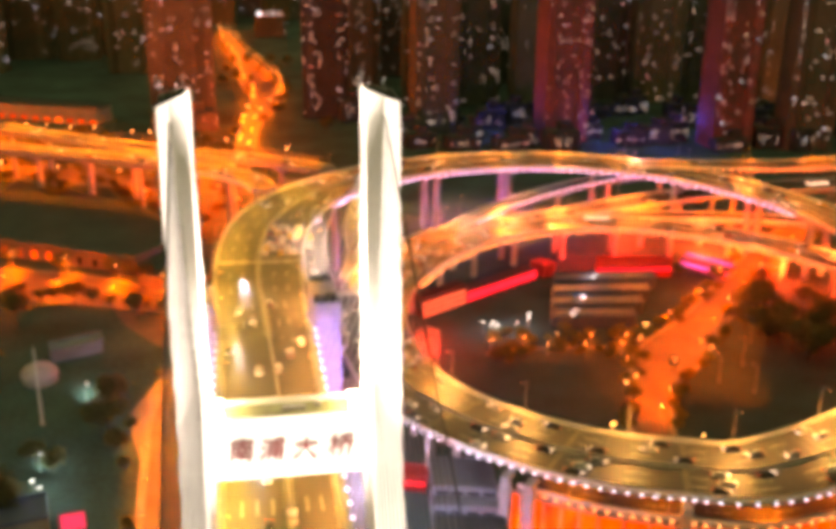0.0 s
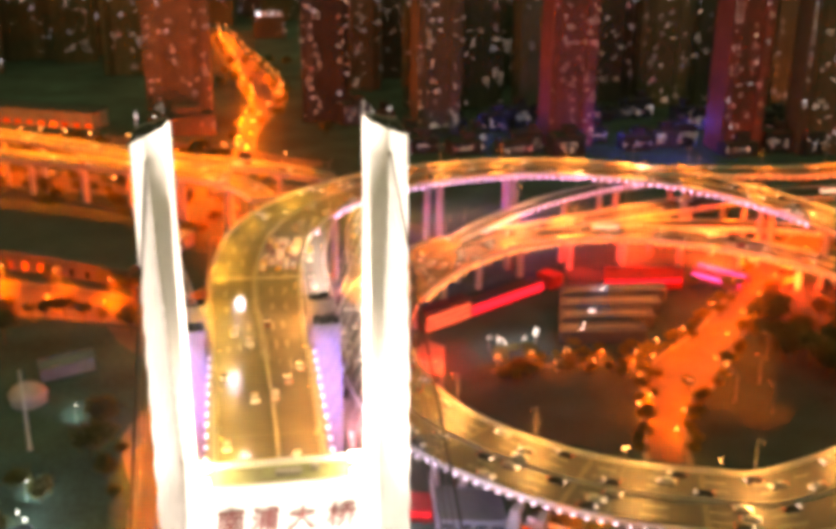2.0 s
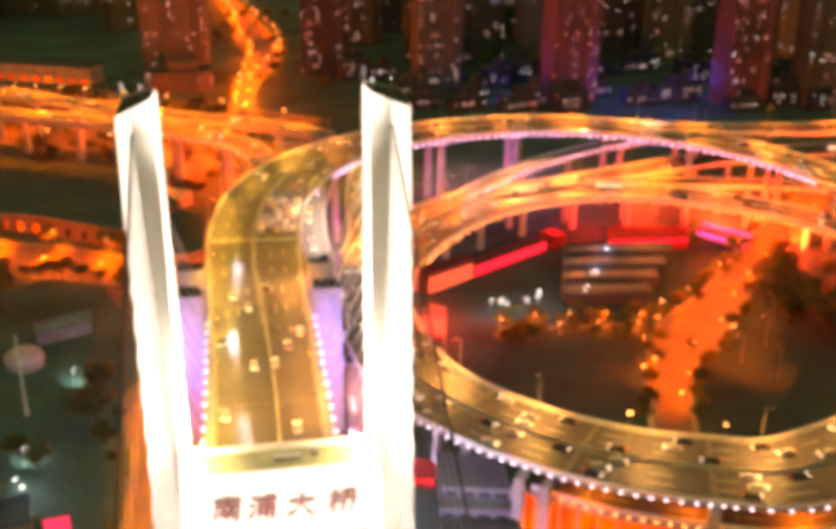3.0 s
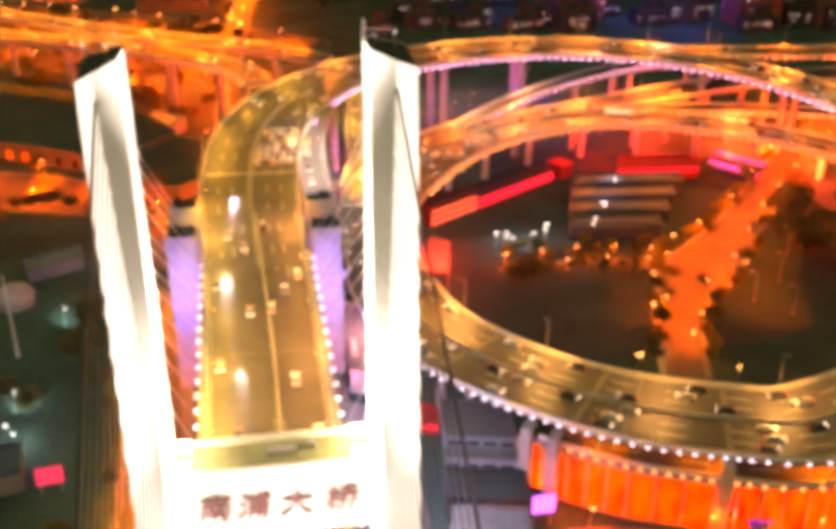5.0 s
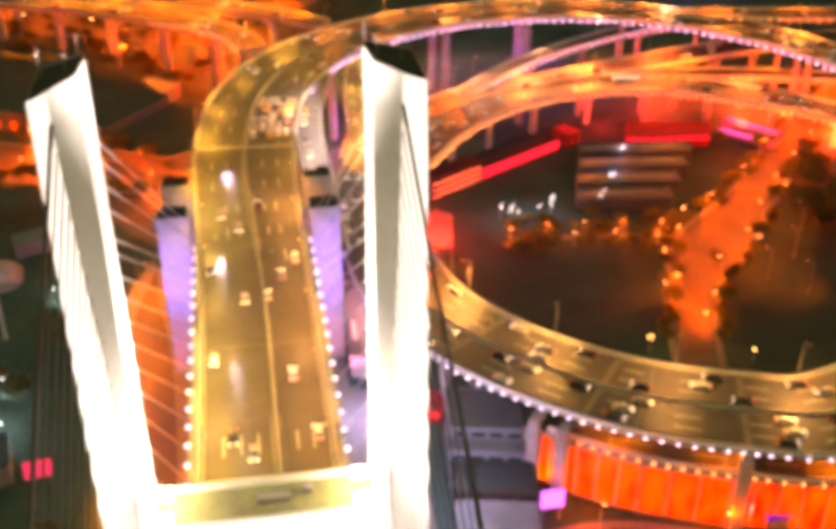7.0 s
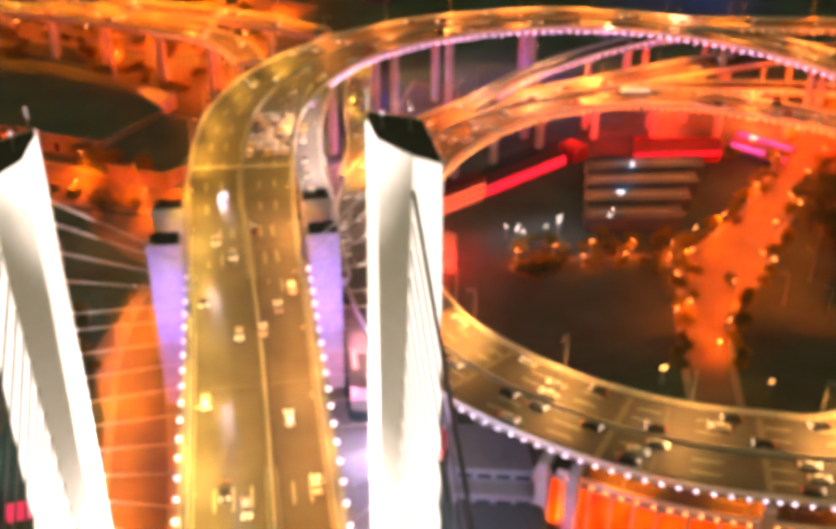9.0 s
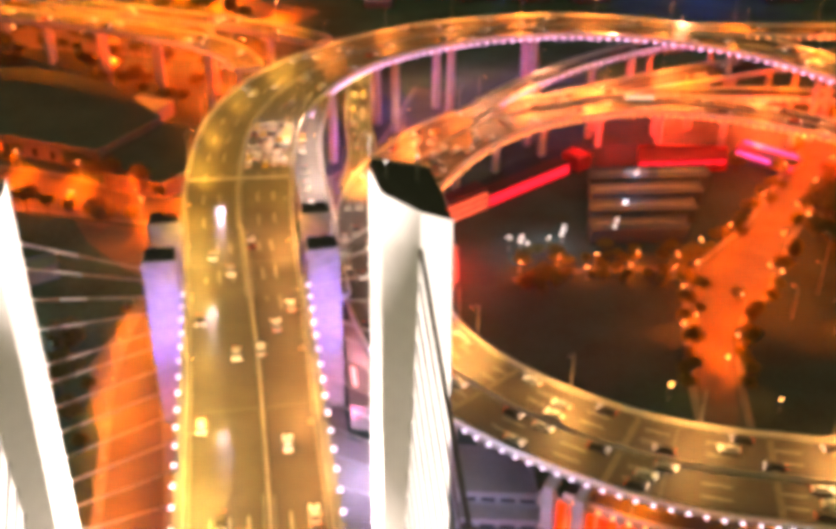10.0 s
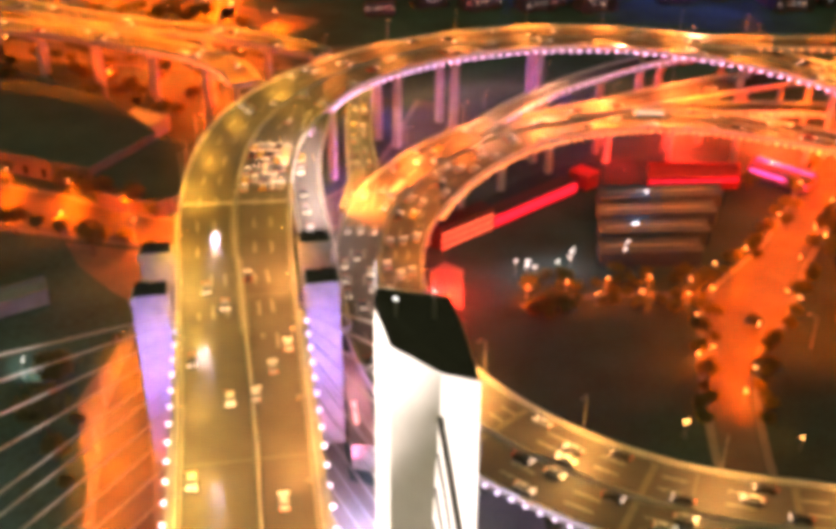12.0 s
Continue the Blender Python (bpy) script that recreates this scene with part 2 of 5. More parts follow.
# ---- ground and streets ----
def sheet(name, outline, z, mat, parent=None, label=""):
    me = mesh(name, [(x, y, z) for x, y in outline], [tuple(range(len(outline)))], mat)
    return part(name, me, mat, parent, label)


ground = sheet("ground", [(-2500, -1500), (2500, -1500), (2500, 3500), (-2500, 3500)], 0.0, GRASS)
tagged(ground, "dark city ground of grass and bare soil", "ground", kind="structure")


def street(nodes, label, mat=STREET, lift=0.02, footway=True):
    line = spline(nodes, 6.0)
    ob = part("road", sweep("road", line, [(-1, 0, 0), (-1, 0, lift), (1, 0, lift), (1, 0, 0)], mat), mat)
    tagged(ob, label, "street", kind="structure")
    for side in (-1, 1) if footway else ():
        prof = [(side, side * 0.3, 0), (side, side * 0.3, 0.16), (side, side * 2.6, 0.16), (side, side * 2.6, 0)]
        if side < 0:
            prof = prof[::-1]
        kerb = part("pavement", sweep("pavement", line, prof, PAVING), PAVING)
        tagged(kerb, "paved footway with a kerb beside the street", "pavement", kind="structure")
    return line


PARK_STREET = street([(116, 120, 0, 5), (121, 145, 0, 5), (128, 168, 0, 5.5), (140, 197, 0, 7), (155, 217, 0, 11), (180, 244.5, 0, 7), (205, 273, 0, 7), (230, 301, 0, 8), (290, 360, 0, 8), (360, 420, 0, 8)],
                     "sodium-lit street winding through the dark park", lift=0.03)
PARK_LANE = street([(84, 227, 0, 1.6), (97, 229, 0, 1.8), (120, 229, 0, 1.8), (146, 223, 0, 2)], "narrow orange-lit lane through the park", lift=0.02, footway=False)
BANK_STREET = street([(-30, 60, 0, 7), (-30, 130, 0, 7), (-30.5, 150, 0, 6.8), (-31.5, 172, 0, 6.3), (-32.8, 192, 0, 5.2), (-33.2, 208, 0, 3.0), (-32.6, 221, 0, 1.2), (-32.2, 228, 0, 0.4)],
                     "orange-lit street running beside the bridge", lift=0.02)
# dark sheet over the ground puts the unlit lawn into colour
lawn = sheet("lawn", [(146 + 84 * math.cos(math.tau * i / 40), 224 + 104 * math.sin(math.tau * i / 40)) for i in range(40)], 0.008, LAWN_UNLIT)
tagged(lawn, "lawn inside the ring of the ramps, unlit darkness in its colour", "lawn", kind="structure")
quay = sheet("pavement", [(-20, 118), (-21, 190), (-29, 226), (-34, 236.5), (-37.1, 226.6), (-40.6, 213.6), (-43.7, 207.7), (-46, 199.5), (-45.4, 190), (-43.7, 181), (-40, 166), (-38.5, 148), (-38.5, 118)], 0.015, PAVING)
tagged(quay, "open paved yard beside the bridge, lit orange", "pavement", kind="structure")
right_quay = sheet("pavement", [(17, 72), (37, 78), (37, 148), (23, 156), (23, 205), (17, 222)], 0.015, PAVING)
tagged(right_quay, "pale paved quay beside the bridge", "pavement", kind="structure")
CROSS_STREET = street([(-420, 430, 0, 12), (-220, 368, 0, 13), (-130, 338, 0, 14), (-82, 320, 0, 14), (-52, 304, 0, 10), (-28, 293, 0, 8.5), (0, 288, 0, 8.5), (24, 293, 0, 8), (60, 330, 0, 8), (90, 400, 0, 8)],
                      "broad orange-lit street passing under the bridge", lift=0.04)
# brown sheet added so the ground shows the street lamps' spill
verge = sheet("pavement", [(-60, 291), (-34, 281), (-17, 278), (-18, 240), (-28, 240), (-42, 256), (-54, 274)], 0.012, WALL_TAN)
tagged(verge, "brown ground sheet standing in for orange street-light spill", "ground", kind="structure")
FAR_STREET = street([(-420, 640, 0, 12), (-250, 575, 0, 14), (-130, 520, 0, 16), (-60, 490, 0, 14), (0, 470, 0, 12), (80, 470, 0, 12)],
                    "wide boulevard glowing orange under the ramps", lift=0.05)
HILL_STREET = street([(-8, 480, 0, 3), (-2, 552, 0, 4), (2.6, 621, 0, 4.5), (13, 680, 0, 8), (19, 735, 0, 12), (14, 790, 0, 15), (9, 845, 0, 11), (1, 915, 0, 8), (-8, 970, 0, 8), (-14, 1040, 0, 6), (-18, 1095, 0, 4)],
                     "far street glowing orange between dark blocks", lift=0.03)
BACK_STREET = street([(-420, 730, 0, 12), (-240, 655, 0, 14), (-120, 615, 0, 14), (-30, 570, 0, 12), (40, 520, 0, 10)], "second boulevard behind the ramps, glowing orange", lift=0.03)
RING_STREET = street([(30, 70, 0, 7), (70, 84, 0, 8), (110, 74, 0, 8), (170, 70, 0, 8), (260, 110, 0, 8)], "street under the ramp lit red and orange", lift=0.02)


# ---- elevated roads ----
ROADS = {}


def edge_lights(line, side, mat, parent, every, out, down, size, s0=0.0, s1=1e9, label=""):
    """A row of round lamps fixed to the fascia."""
    bm = bmesh.new()
    bmesh.ops.create_icosphere(bm, subdivisions=1, radius=size)
    for v in bm.verts:
        v.co.z *= 0.8
    bmesh.ops.translate(bm, verts=bm.verts, vec=(0, 0, 0))
    me = bpy.data.meshes.new("edge_light")
    bm.to_mesh(me)
    bm.free()
    me.materials.append(mat)
    s, last = max(s0, every / 2), min(s1, line[-1][3])
    while s < last:
        p, w, hw = at_run(line, s)
        ob = part("edge_light", me, mat, parent, label)
        ob.location = p + w * side * (hw + out) + Vector((0, 0, down))
        s += every


def elevated_road(key, nodes, label, median=True, lights=(), lanes=3, dashes=True, rails=True, centre=None, wall=None):
    """A box girder with its asphalt, parapets, barrier, lane lines and edge lamps. lights: (side, material, from, to). centre: the barrier's own line, where it is not in the middle."""
    line = spline(nodes, 3.5)
    ROADS[key] = line
    girder = part("elevated_road", sweep("elevated_road", line, [(1, 0.35, -0.1), (1, 0.35, -1.0), (0.72, 0, -2.6), (-0.72, 0, -2.6), (-1, -0.35, -1.0), (-1, -0.35, -0.1)][::-1], CONCRETE), CONCRETE)
    tagged(girder, label, "elevated road", "ramps of the interchange", "structure")
    part("road_surface", sweep("road_surface", line, [(1, -0.1, -0.1), (-1, 0.1, -0.1), (-1, 0.1, 0.0), (1, -0.1, 0.0)], ASPHALT), ASPHALT, girder, "dark worn asphalt")
    for side in (-1, 1):
        prof = [(side, -side * 0.1, -0.1), (side, side * 0.35, -0.1), (side, side * 0.30, 1.0), (side, side * 0.02, 1.0)]
        if side > 0:
            prof = prof[::-1]
        # wall gives a darker concrete than the painted parapets
        para = part("parapet", sweep("parapet", line, prof, wall or BARRIER), wall or BARRIER, girder, "darker concrete parapet" if wall else "pale painted concrete parapet")
        if rails:
            a, b = (0.06, 0.22) if side > 0 else (-0.22, -0.06)
            part("handrail", sweep("handrail", line, [(side, a, 1.12), (side, a, 1.24), (side, b, 1.24), (side, b, 1.12)], STEEL), STEEL, para)
    middle = spline(centre, 3.5) if centre else line
    if median:
        part("median_barrier", sweep("median_barrier", middle, [(0, 0.34, 0), (0, 0.12, 0.95), (0, -0.12, 0.95), (0, -0.34, 0)][::-1], CONCRETE), CONCRETE, girder, "low concrete barrier between the carriageways")
    verts, faces = [], []

    def strip(path, s_a, s_b, share, off, w):
        a, b = at_run(path, s_a), at_run(path, s_b)
        i = len(verts)
        for p, r, hw in (a, b):
            for k in (-w, w):
                verts.append(p + r * (share * hw + off + k) + Vector((0, 0, 0.012)))
        faces.append((i, i + 1, i + 3, i + 2))

    total = line[-1][3]
    for side in (-1, 1):
        s = 0.0
        while s < total - 3.5:
            strip(line, s, s + 3.5, side, -side * 0.75, 0.09)
            if median:
                strip(middle, s, s + 3.5, 0, side * 0.95, 0.06)
            s += 3.5
    if dashes:
        shares = [0.06 + (0.88 * i / lanes) for i in range(1, lanes)] if median else [-0.9 + 1.8 * i / lanes for i in range(1, lanes)]
        rows = [(0, off) for off in (-10.2, -6.9, -3.6, 3.7, 6.8)] if centre else [(side * sh, 0) for sh in shares for side in ((-1, 1) if median else (1,))]
        for share, off in rows:
            s = 2.0
            while s < total - 7:
                strip(middle if centre else line, s, s + 6.0, share, off, 0.13)
                s += 15.0
    tagged(part("lane_markings", mesh("lane_markings", verts, faces, LINE_PAINT), LINE_PAINT, girder, "white dashed and solid lane lines"), kind="stuff")
    s = 38.0
    while s < total - 10:
        a, b = at_run(line, s), at_run(line, s + 0.45)
        quad = [p + r * k * (hw - 0.4) + Vector((0, 0, 0.02)) for p, r, hw in (a, b) for k in (-1, 1)]
        part("expansion_joint", mesh("expansion_joint", quad, [(0, 1, 3, 2)], JOINT), JOINT, girder, "steel expansion joint")
        s += 62.0
    for side, mat, a, b in lights:
        edge_lights(line, side, mat, girder, 4.2, 0.55, -0.45, 0.36, a, b)
    return line


DECK = [(0, -420, 48, 12.6), (0, -200, 48.6, 12.6), (0, -100, 48.2, 12.6), (0, 0, 47.2, 12.6), (0, 60, 46, 12.6), (0, 115, 44.8, 12.7), (-0.3, 150, 43.8, 13.3), (-0.7, 172, 43.1, 13.9), (-0.85, 196, 42.3, 14.4)]
BARRIER_LINE = [(2.1, -420, 48, 1), (2.1, -200, 48.6, 1), (2.1, -100, 48.2, 1), (2.1, 0, 47.2, 1), (2.1, 60, 46, 1), (2.1, 112, 44.85, 1), (1.6, 139, 44.1, 1), (0.9, 161, 43.45, 1), (-0.2, 196, 42.3, 1)]
LEDGE = [(0, -420, 48, 14.4), (0, -200, 48.6, 14.4), (0, -100, 48.2, 14.4), (0, 0, 47.2, 14.4), (0, 60, 46, 14.4), (0, 115, 44.8, 14.4), (0, 168, 43.25, 14.4)]
UPPER = [DECK[-1], (-0.7, 222, 41.3, 15.3), (1.5, 252, 40.4, 15.8), (6, 278, 39.6, 16), (16, 306, 38.6, 16), (33, 333, 37.6, 15), (58, 356, 36.6, 14.5), (92, 373, 35.6, 14.2), (132, 380, 34.8, 14), (170, 374, 34.0, 13.5),
                     (202, 358, 33.0, 12.5), (229, 332, 32.0, 11.5), (248, 298, 31.0, 11.5), (256, 258, 30.2, 12), (252, 215, 29.2, 12), (236, 172, 28.3, 13), (208, 134, 27.4, 13.5), (172, 108, 26.4, 14),
                     (130, 94.5, 25.4, 14), (108, 99, 25, 14), (88, 108, 24.5, 13.8), (71, 121, 23.9, 13.5), (56, 138, 23.3, 13.4), (44, 160, 22.6, 13.2), (39, 187, 21.9, 12.6), (38.5, 214, 21.2, 12.4),
                     (42.5, 239, 20.5, 13.5), (50, 261, 20.0, 15), (64, 284, 19.4, 15.5), (83, 305, 18.8, 15.5), (110, 323, 17.8, 14), (143, 331, 16.8, 11.5), (165, 330, 16.2, 10), (186, 325, 15.6, 9.5),
                     (206, 314, 15.2, 8.8), (228, 297, 15, 8.5), (250, 265, 15, 9), (258, 225, 15, 10), (246, 180, 15.3, 11.5), (212, 135, 16.2, 13), (172, 107.8, 17.6, 13.9), (130, 94.3, 18.2, 14.1), (108, 98.8, 18.2, 14.1), (88, 107.8, 18, 13.9), (73, 119, 17.8, 13.6)]
deck_line = elevated_road("deck", DECK, "straight cable-stayed bridge deck, six lanes of lit asphalt", centre=BARRIER_LINE, lanes=3)
bridge = [o for o in scene.objects if o.name.startswith("elevated_road")][-1]
ledge_line = spline(LEDGE, 6.0)
for side in (-1, 1):
    prof = [(side, -side * 1.4, -1.2), (side, side * 0.3, -1.2), (side, side * 0.3, -0.35), (side, -side * 1.4, -0.35)]
    part("edge_beam", sweep("edge_beam", ledge_line, prof if side > 0 else prof[::-1], CONCRETE), CONCRETE, bridge, "service ledge that anchors the cables")
    edge_lights(ledge_line, side, LED_WHITE, bridge, 5.8, 0.42, -0.3, 0.56, 380, 1e9)
upper_line = elevated_road("upper", UPPER, "spiral ramp descending round the park in two turns", lanes=3)


def run_near(line, x, y, z):
    return min(line, key=lambda q: (q[0] - Vector((x, y, z))).length)[3]


spiral = [o for o in scene.objects if o.name.startswith("elevated_road")][-1]
U1, U2 = run_near(upper_line, 10, 290, 39), run_near(upper_line, 250, 290, 31)
U3, U4 = run_near(upper_line, 172, 108, 26), run_near(upper_line, 44, 160, 22.6)
U5, U6 = run_near(upper_line, 50, 261, 20), run_near(upper_line, 250, 265, 15)
U7, U8 = run_near(upper_line, 212, 135, 16), run_near(upper_line, 73, 119, 17.8)
edge_lights(upper_line, 1, LED_VIOLET, spiral, 4.4, 0.85, -1.15, 0.5, U1, U2)
edge_lights(upper_line, -1, LED_WHITE, spiral, 3.1, 0.55, -0.7, 0.46, U3, U4)
edge_lights(upper_line, 1, LED_ORANGE, spiral, 3.5, 0.85, -1.25, 0.46, U5, U6)
edge_lights(upper_line, -1, LED_ORANGE, spiral, 2.9, 0.55, -0.7, 0.36, U7, U8)

p, w, hw = at_run(upper_line, 34)
part("expansion_joint", boxed(p.x, p.y, p.z + 0.03, hw * 2 - 1.4, 0.9, 0.02, turn=math.atan2(w.y, w.x)), LINE_PAINT, spiral, "pale strip across the deck")
for x, y in ((59, 146), (83, 119), (113, 108), (150, 106)):
    p, w, hw = at_run(upper_line, run_near(upper_line, x, y, 24))
    part("expansion_joint", boxed(p.x, p.y, p.z + 0.03, hw * 2 - 1.4, 1.5, 0.02, turn=math.atan2(w.y, w.x)), PAVING_PALE, spiral, "pale concrete strip at a deck joint")

elevated_road("north_ramp", [(-640, 880, 27, 7), (-400, 710, 27, 7), (-250, 598, 28, 6.8), (-142, 510, 30, 6.5), (-76, 455, 32, 6.5), (-34, 425, 33.2, 6.5), (-6, 407, 34.4, 6.3), (18, 386, 35.8, 6), (36, 366, 37.0, 5)],
              "curved access ramp joining the spiral, bathed in orange light", wall=CONCRETE, median=False, lanes=2)
elevated_road("south_ramp", [(-640, 800, 26, 8), (-400, 640, 26, 8), (-250, 545, 27, 7.5), (-132, 468, 28, 7.2), (-72, 436, 28.6, 7), (-36, 410, 29.8, 7), (-14, 388, 31.8, 6.8), (-1, 363, 34.6, 6.4), (5, 338, 37.2, 5.6)],
              "curved access ramp with a row of small lamps, bathed in orange light", wall=CONCRETE, median=False, lanes=2, lights=((1, LED_ORANGE, 720, 870),))
elevated_road("east_ramp", [(196, 368, 33.8, 6), (222, 360, 34.6, 7), (245, 354, 35.2, 7.5), (268, 349, 35.8, 8), (300, 351, 36, 8), (350, 364, 36, 8), (450, 400, 34, 8)],
              "branch ramp leaving the top of the spiral", median=False, lanes=2, lights=((1, LED_ORANGE, 24, 140),))
elevated_road("slip_a", [(88, 320, 18.9, 4), (101, 334, 19.0, 4.2), (112, 343, 19.8, 4.2), (125, 350.5, 21.4, 4.2), (140, 357.5, 23.2, 4.2), (160, 364.5, 25.2, 4.2), (182, 370, 26.8, 4.2), (210, 373, 27.6, 4.2), (260, 372, 28, 4.2)],
              "slender slip ramp rising under the top road, pink and amber lit", median=False, lanes=1, dashes=False, lights=((1, LED_VIOLET, 20, 120),))
elevated_road("slip_b", [(128, 338, 17.4, 5), (150, 342.5, 17.4, 6.5), (176, 348, 18.4, 8), (206, 351, 20.8, 8.5), (238, 352, 23, 8.5), (275, 350, 24.5, 8.5), (340, 352, 25, 8.5)],
              "wide slip ramp glowing amber beneath the top road", median=False, lanes=2)
elevated_road("slip_c", [(170, 338.5, 16.2, 3), (188, 338, 16, 4.5), (208, 336, 15.8, 5), (242, 328, 15.8, 5), (275, 315, 15.8, 5), (330, 295, 15.5, 5)],
              "level slip ramp glowing orange inside the interchange", median=False, lanes=1, dashes=False, lights=((1, LED_ORANGE, 24, 120),))
elevated_road("exit_ramp", [(30, 300, 38.4, 3.5), (25, 280, 38.0, 4.2), (21.6, 262, 37, 4.4), (20.8, 240, 35.6, 4.4), (21.4, 218, 34, 4.4), (21.6, 195, 32.2, 4.2), (22, 178, 30.6, 4.2)],
              "narrow exit ramp curling down beside the bridge deck, brightly lit", median=False, lanes=1, dashes=False)
elevated_road("side_road", [(37, 262, 19.9, 5), (41.5, 282, 18.6, 5), (44, 300, 17.4, 5), (46, 330, 15, 5), (50, 362, 12, 5), (56, 400, 8, 5), (70, 450, 3.2, 5)],
              "straight link road dropping to the street beneath the top ramp", median=False, lanes=2)


# ---- piers under the roads ----
def road_pier(p, w, hw, mat=PIER_CONCRETE, stout=1.0):
    h = p.z - 2.6
    thing = empty("road_pier", pose(p.x, p.y, 0, 0, 0, math.degrees(math.atan2(w.y, w.x))), "tall concrete pier carrying the elevated road", "pier", "piers of the interchange")
    gap = hw * 0.42 if hw > 9 else 0
    for side in ((-1, 1) if gap else (1,)):
        bm = boxed(side * gap, 0, 0, 2.2 * stout, 2.6 * stout, max(1.0, h - 2.0), taper=0.92, bevel=0.3)
        part("column", bm, mat, thing)
    cap = bmesh.new()
    pts = [(-hw * 0.30 - gap * 0.6, h - 2.0), (hw * 0.30 + gap * 0.6, h - 2.0), (hw * 0.74, h - 0.7), (hw * 0.74, h), (-hw * 0.74, h), (-hw * 0.74, h - 0.7)]
    a = [cap.verts.new((x, -1.2, z)) for x, z in pts]
    b = [cap.verts.new((x, 1.2, z)) for x, z in pts]
    cap.faces.new(a), cap.faces.new(b[::-1])
    for i in range(len(pts)):
        j = (i + 1) % len(pts)
        cap.faces.new((a[j], a[i], b[i], b[j]))
    part("pier_cap", cap, mat, thing)


def clear_below(p, key):
    """Whether nothing lower passes over the spot."""
    for k, line in ROADS.items():
        for q, w, hw, run in line[::2]:
            if q.z < p.z - 4 and (q - p).xy.length < hw + 3:
                return False
    for line in (PARK_STREET, CROSS_STREET, BANK_STREET):
        for q, w, hw, run in line[::2]:
            if (q - p).xy.length < hw + 1.5:
                return False
    return True


for x, y in ((31, 330), (61, 358), (87, 371.5), (129, 380), (172, 373.5), (210, 352), (237, 320)):
    s = run_near(upper_line, x, y, 35)
    p, w, hw = at_run(upper_line, s)
    road_pier(p, w, hw, stout=1.2)
for x, y in ((61.6, 108.6), (66.8, 103.4), (103.4, 85.6)):
    p, w, hw = at_run(upper_line, run_near(upper_line, x, y, 24))
    inward = Vector((p.x - x, p.y - y, 0)).normalized()
    thing = empty("road_pier", pose(x, y, 0, 0, 0, math.degrees(math.atan2(inward.y, inward.x))), "stout pier under the ramp edge, in violet light", "pier", "piers of the interchange")
    part("column", boxed(0, 0, 0, 2.6, 3.2, p.z - 4.6, taper=0.95, bevel=0.3), PIER_CONCRETE, thing)
    part("pier_cap", boxed(1.2, 0, p.z - 4.6, 5.0, 2.6, 1.9, bevel=0.25), PIER_CONCRETE, thing)
for key, every in (("deck", 0), ("upper", 27), ("north_ramp", 32), ("south_ramp", 32), ("east_ramp", 30), ("slip_a", 30), ("slip_b", 32), ("slip_c", 30), ("exit_ramp", 30), ("side_road", 28)):
    if not every:
        continue
    s = every * 0.6
    while s < ROADS[key][-1][3]:
        p, w, hw = at_run(ROADS[key], s)
        if key == "upper" and U1 < s < U2:
            s += every
            continue
        if p.z > 7 and p.y > 60 and p.y < 620 and clear_below(p, key):
            road_pier(p, w, hw)
        s += every


# ---- bridge tower ----
def tower_leg(side):
    """One leg of the tower: a shaft with a chamfered inner front edge, wider towards the deck."""
    # height, inner and outer side, start of the chamfer on the front, its end on the inner side
    levels = [(0, 18.0, 23.0, 18.8, -2.6), (20, 16.6, 21.4, 17.4, -2.6), (46, 15.9, 20.4, 16.7, -2.6), (60, 13.8, 18.4, 14.5, -2.6), (78, 11.6, 16.4, 12.2, -2.7), (92, 10.9, 15.8, 11.4, -2.8),
              (106, 10.9, 15.5, 11.5, -2.7), (118, 10.95, 15.4, 12.0, -2.4), (132, 11.0, 15.25, 12.7, -2.0), (146.4, 11.1, 15.1, 13.15, -1.7)]
    bm = bmesh.new()
    rings = []
    for z, xi, xo, xr, yc in levels:
        if side < 0 and z > 50:
            # left shaft narrowed and moved inward to fit the camera's view
            xi, xo, xr = xi - 0.4, xo - 0.9, xr - 0.45
        plan = [(xi + 0.1, 4.2), (xi - 0.3, 1.6), (xi, yc), (xr, -3.25), (xr + 0.1, -3.3), (xo, -3.3), (xo + 0.1, 0.5), (xo, 4.2)]
        rings.append([bm.verts.new((side * x, y, z)) for x, y in plan])
    top = rings[-1]
    for v, lift in zip(top, (1.5, 1.9, 1.8, 1.2, 1.15, 0.5, 0.5, 0.6)):
        v.co.z = 146.4 + lift
    for a, b in zip(rings, rings[1:]):
        for i in range(8):
            j = (i + 1) % 8
            bm.faces.new((a[i], a[j], b[j], b[i]))
    bm.faces.new(rings[0])
    bmesh.ops.recalc_face_normals(bm, faces=bm.faces)
    return bm, [v.co.copy() for v in top]


tower = empty("bridge_tower", pose(0, 0, 0), "white floodlit H-shaped concrete bridge tower with red lettering", "bridge tower")
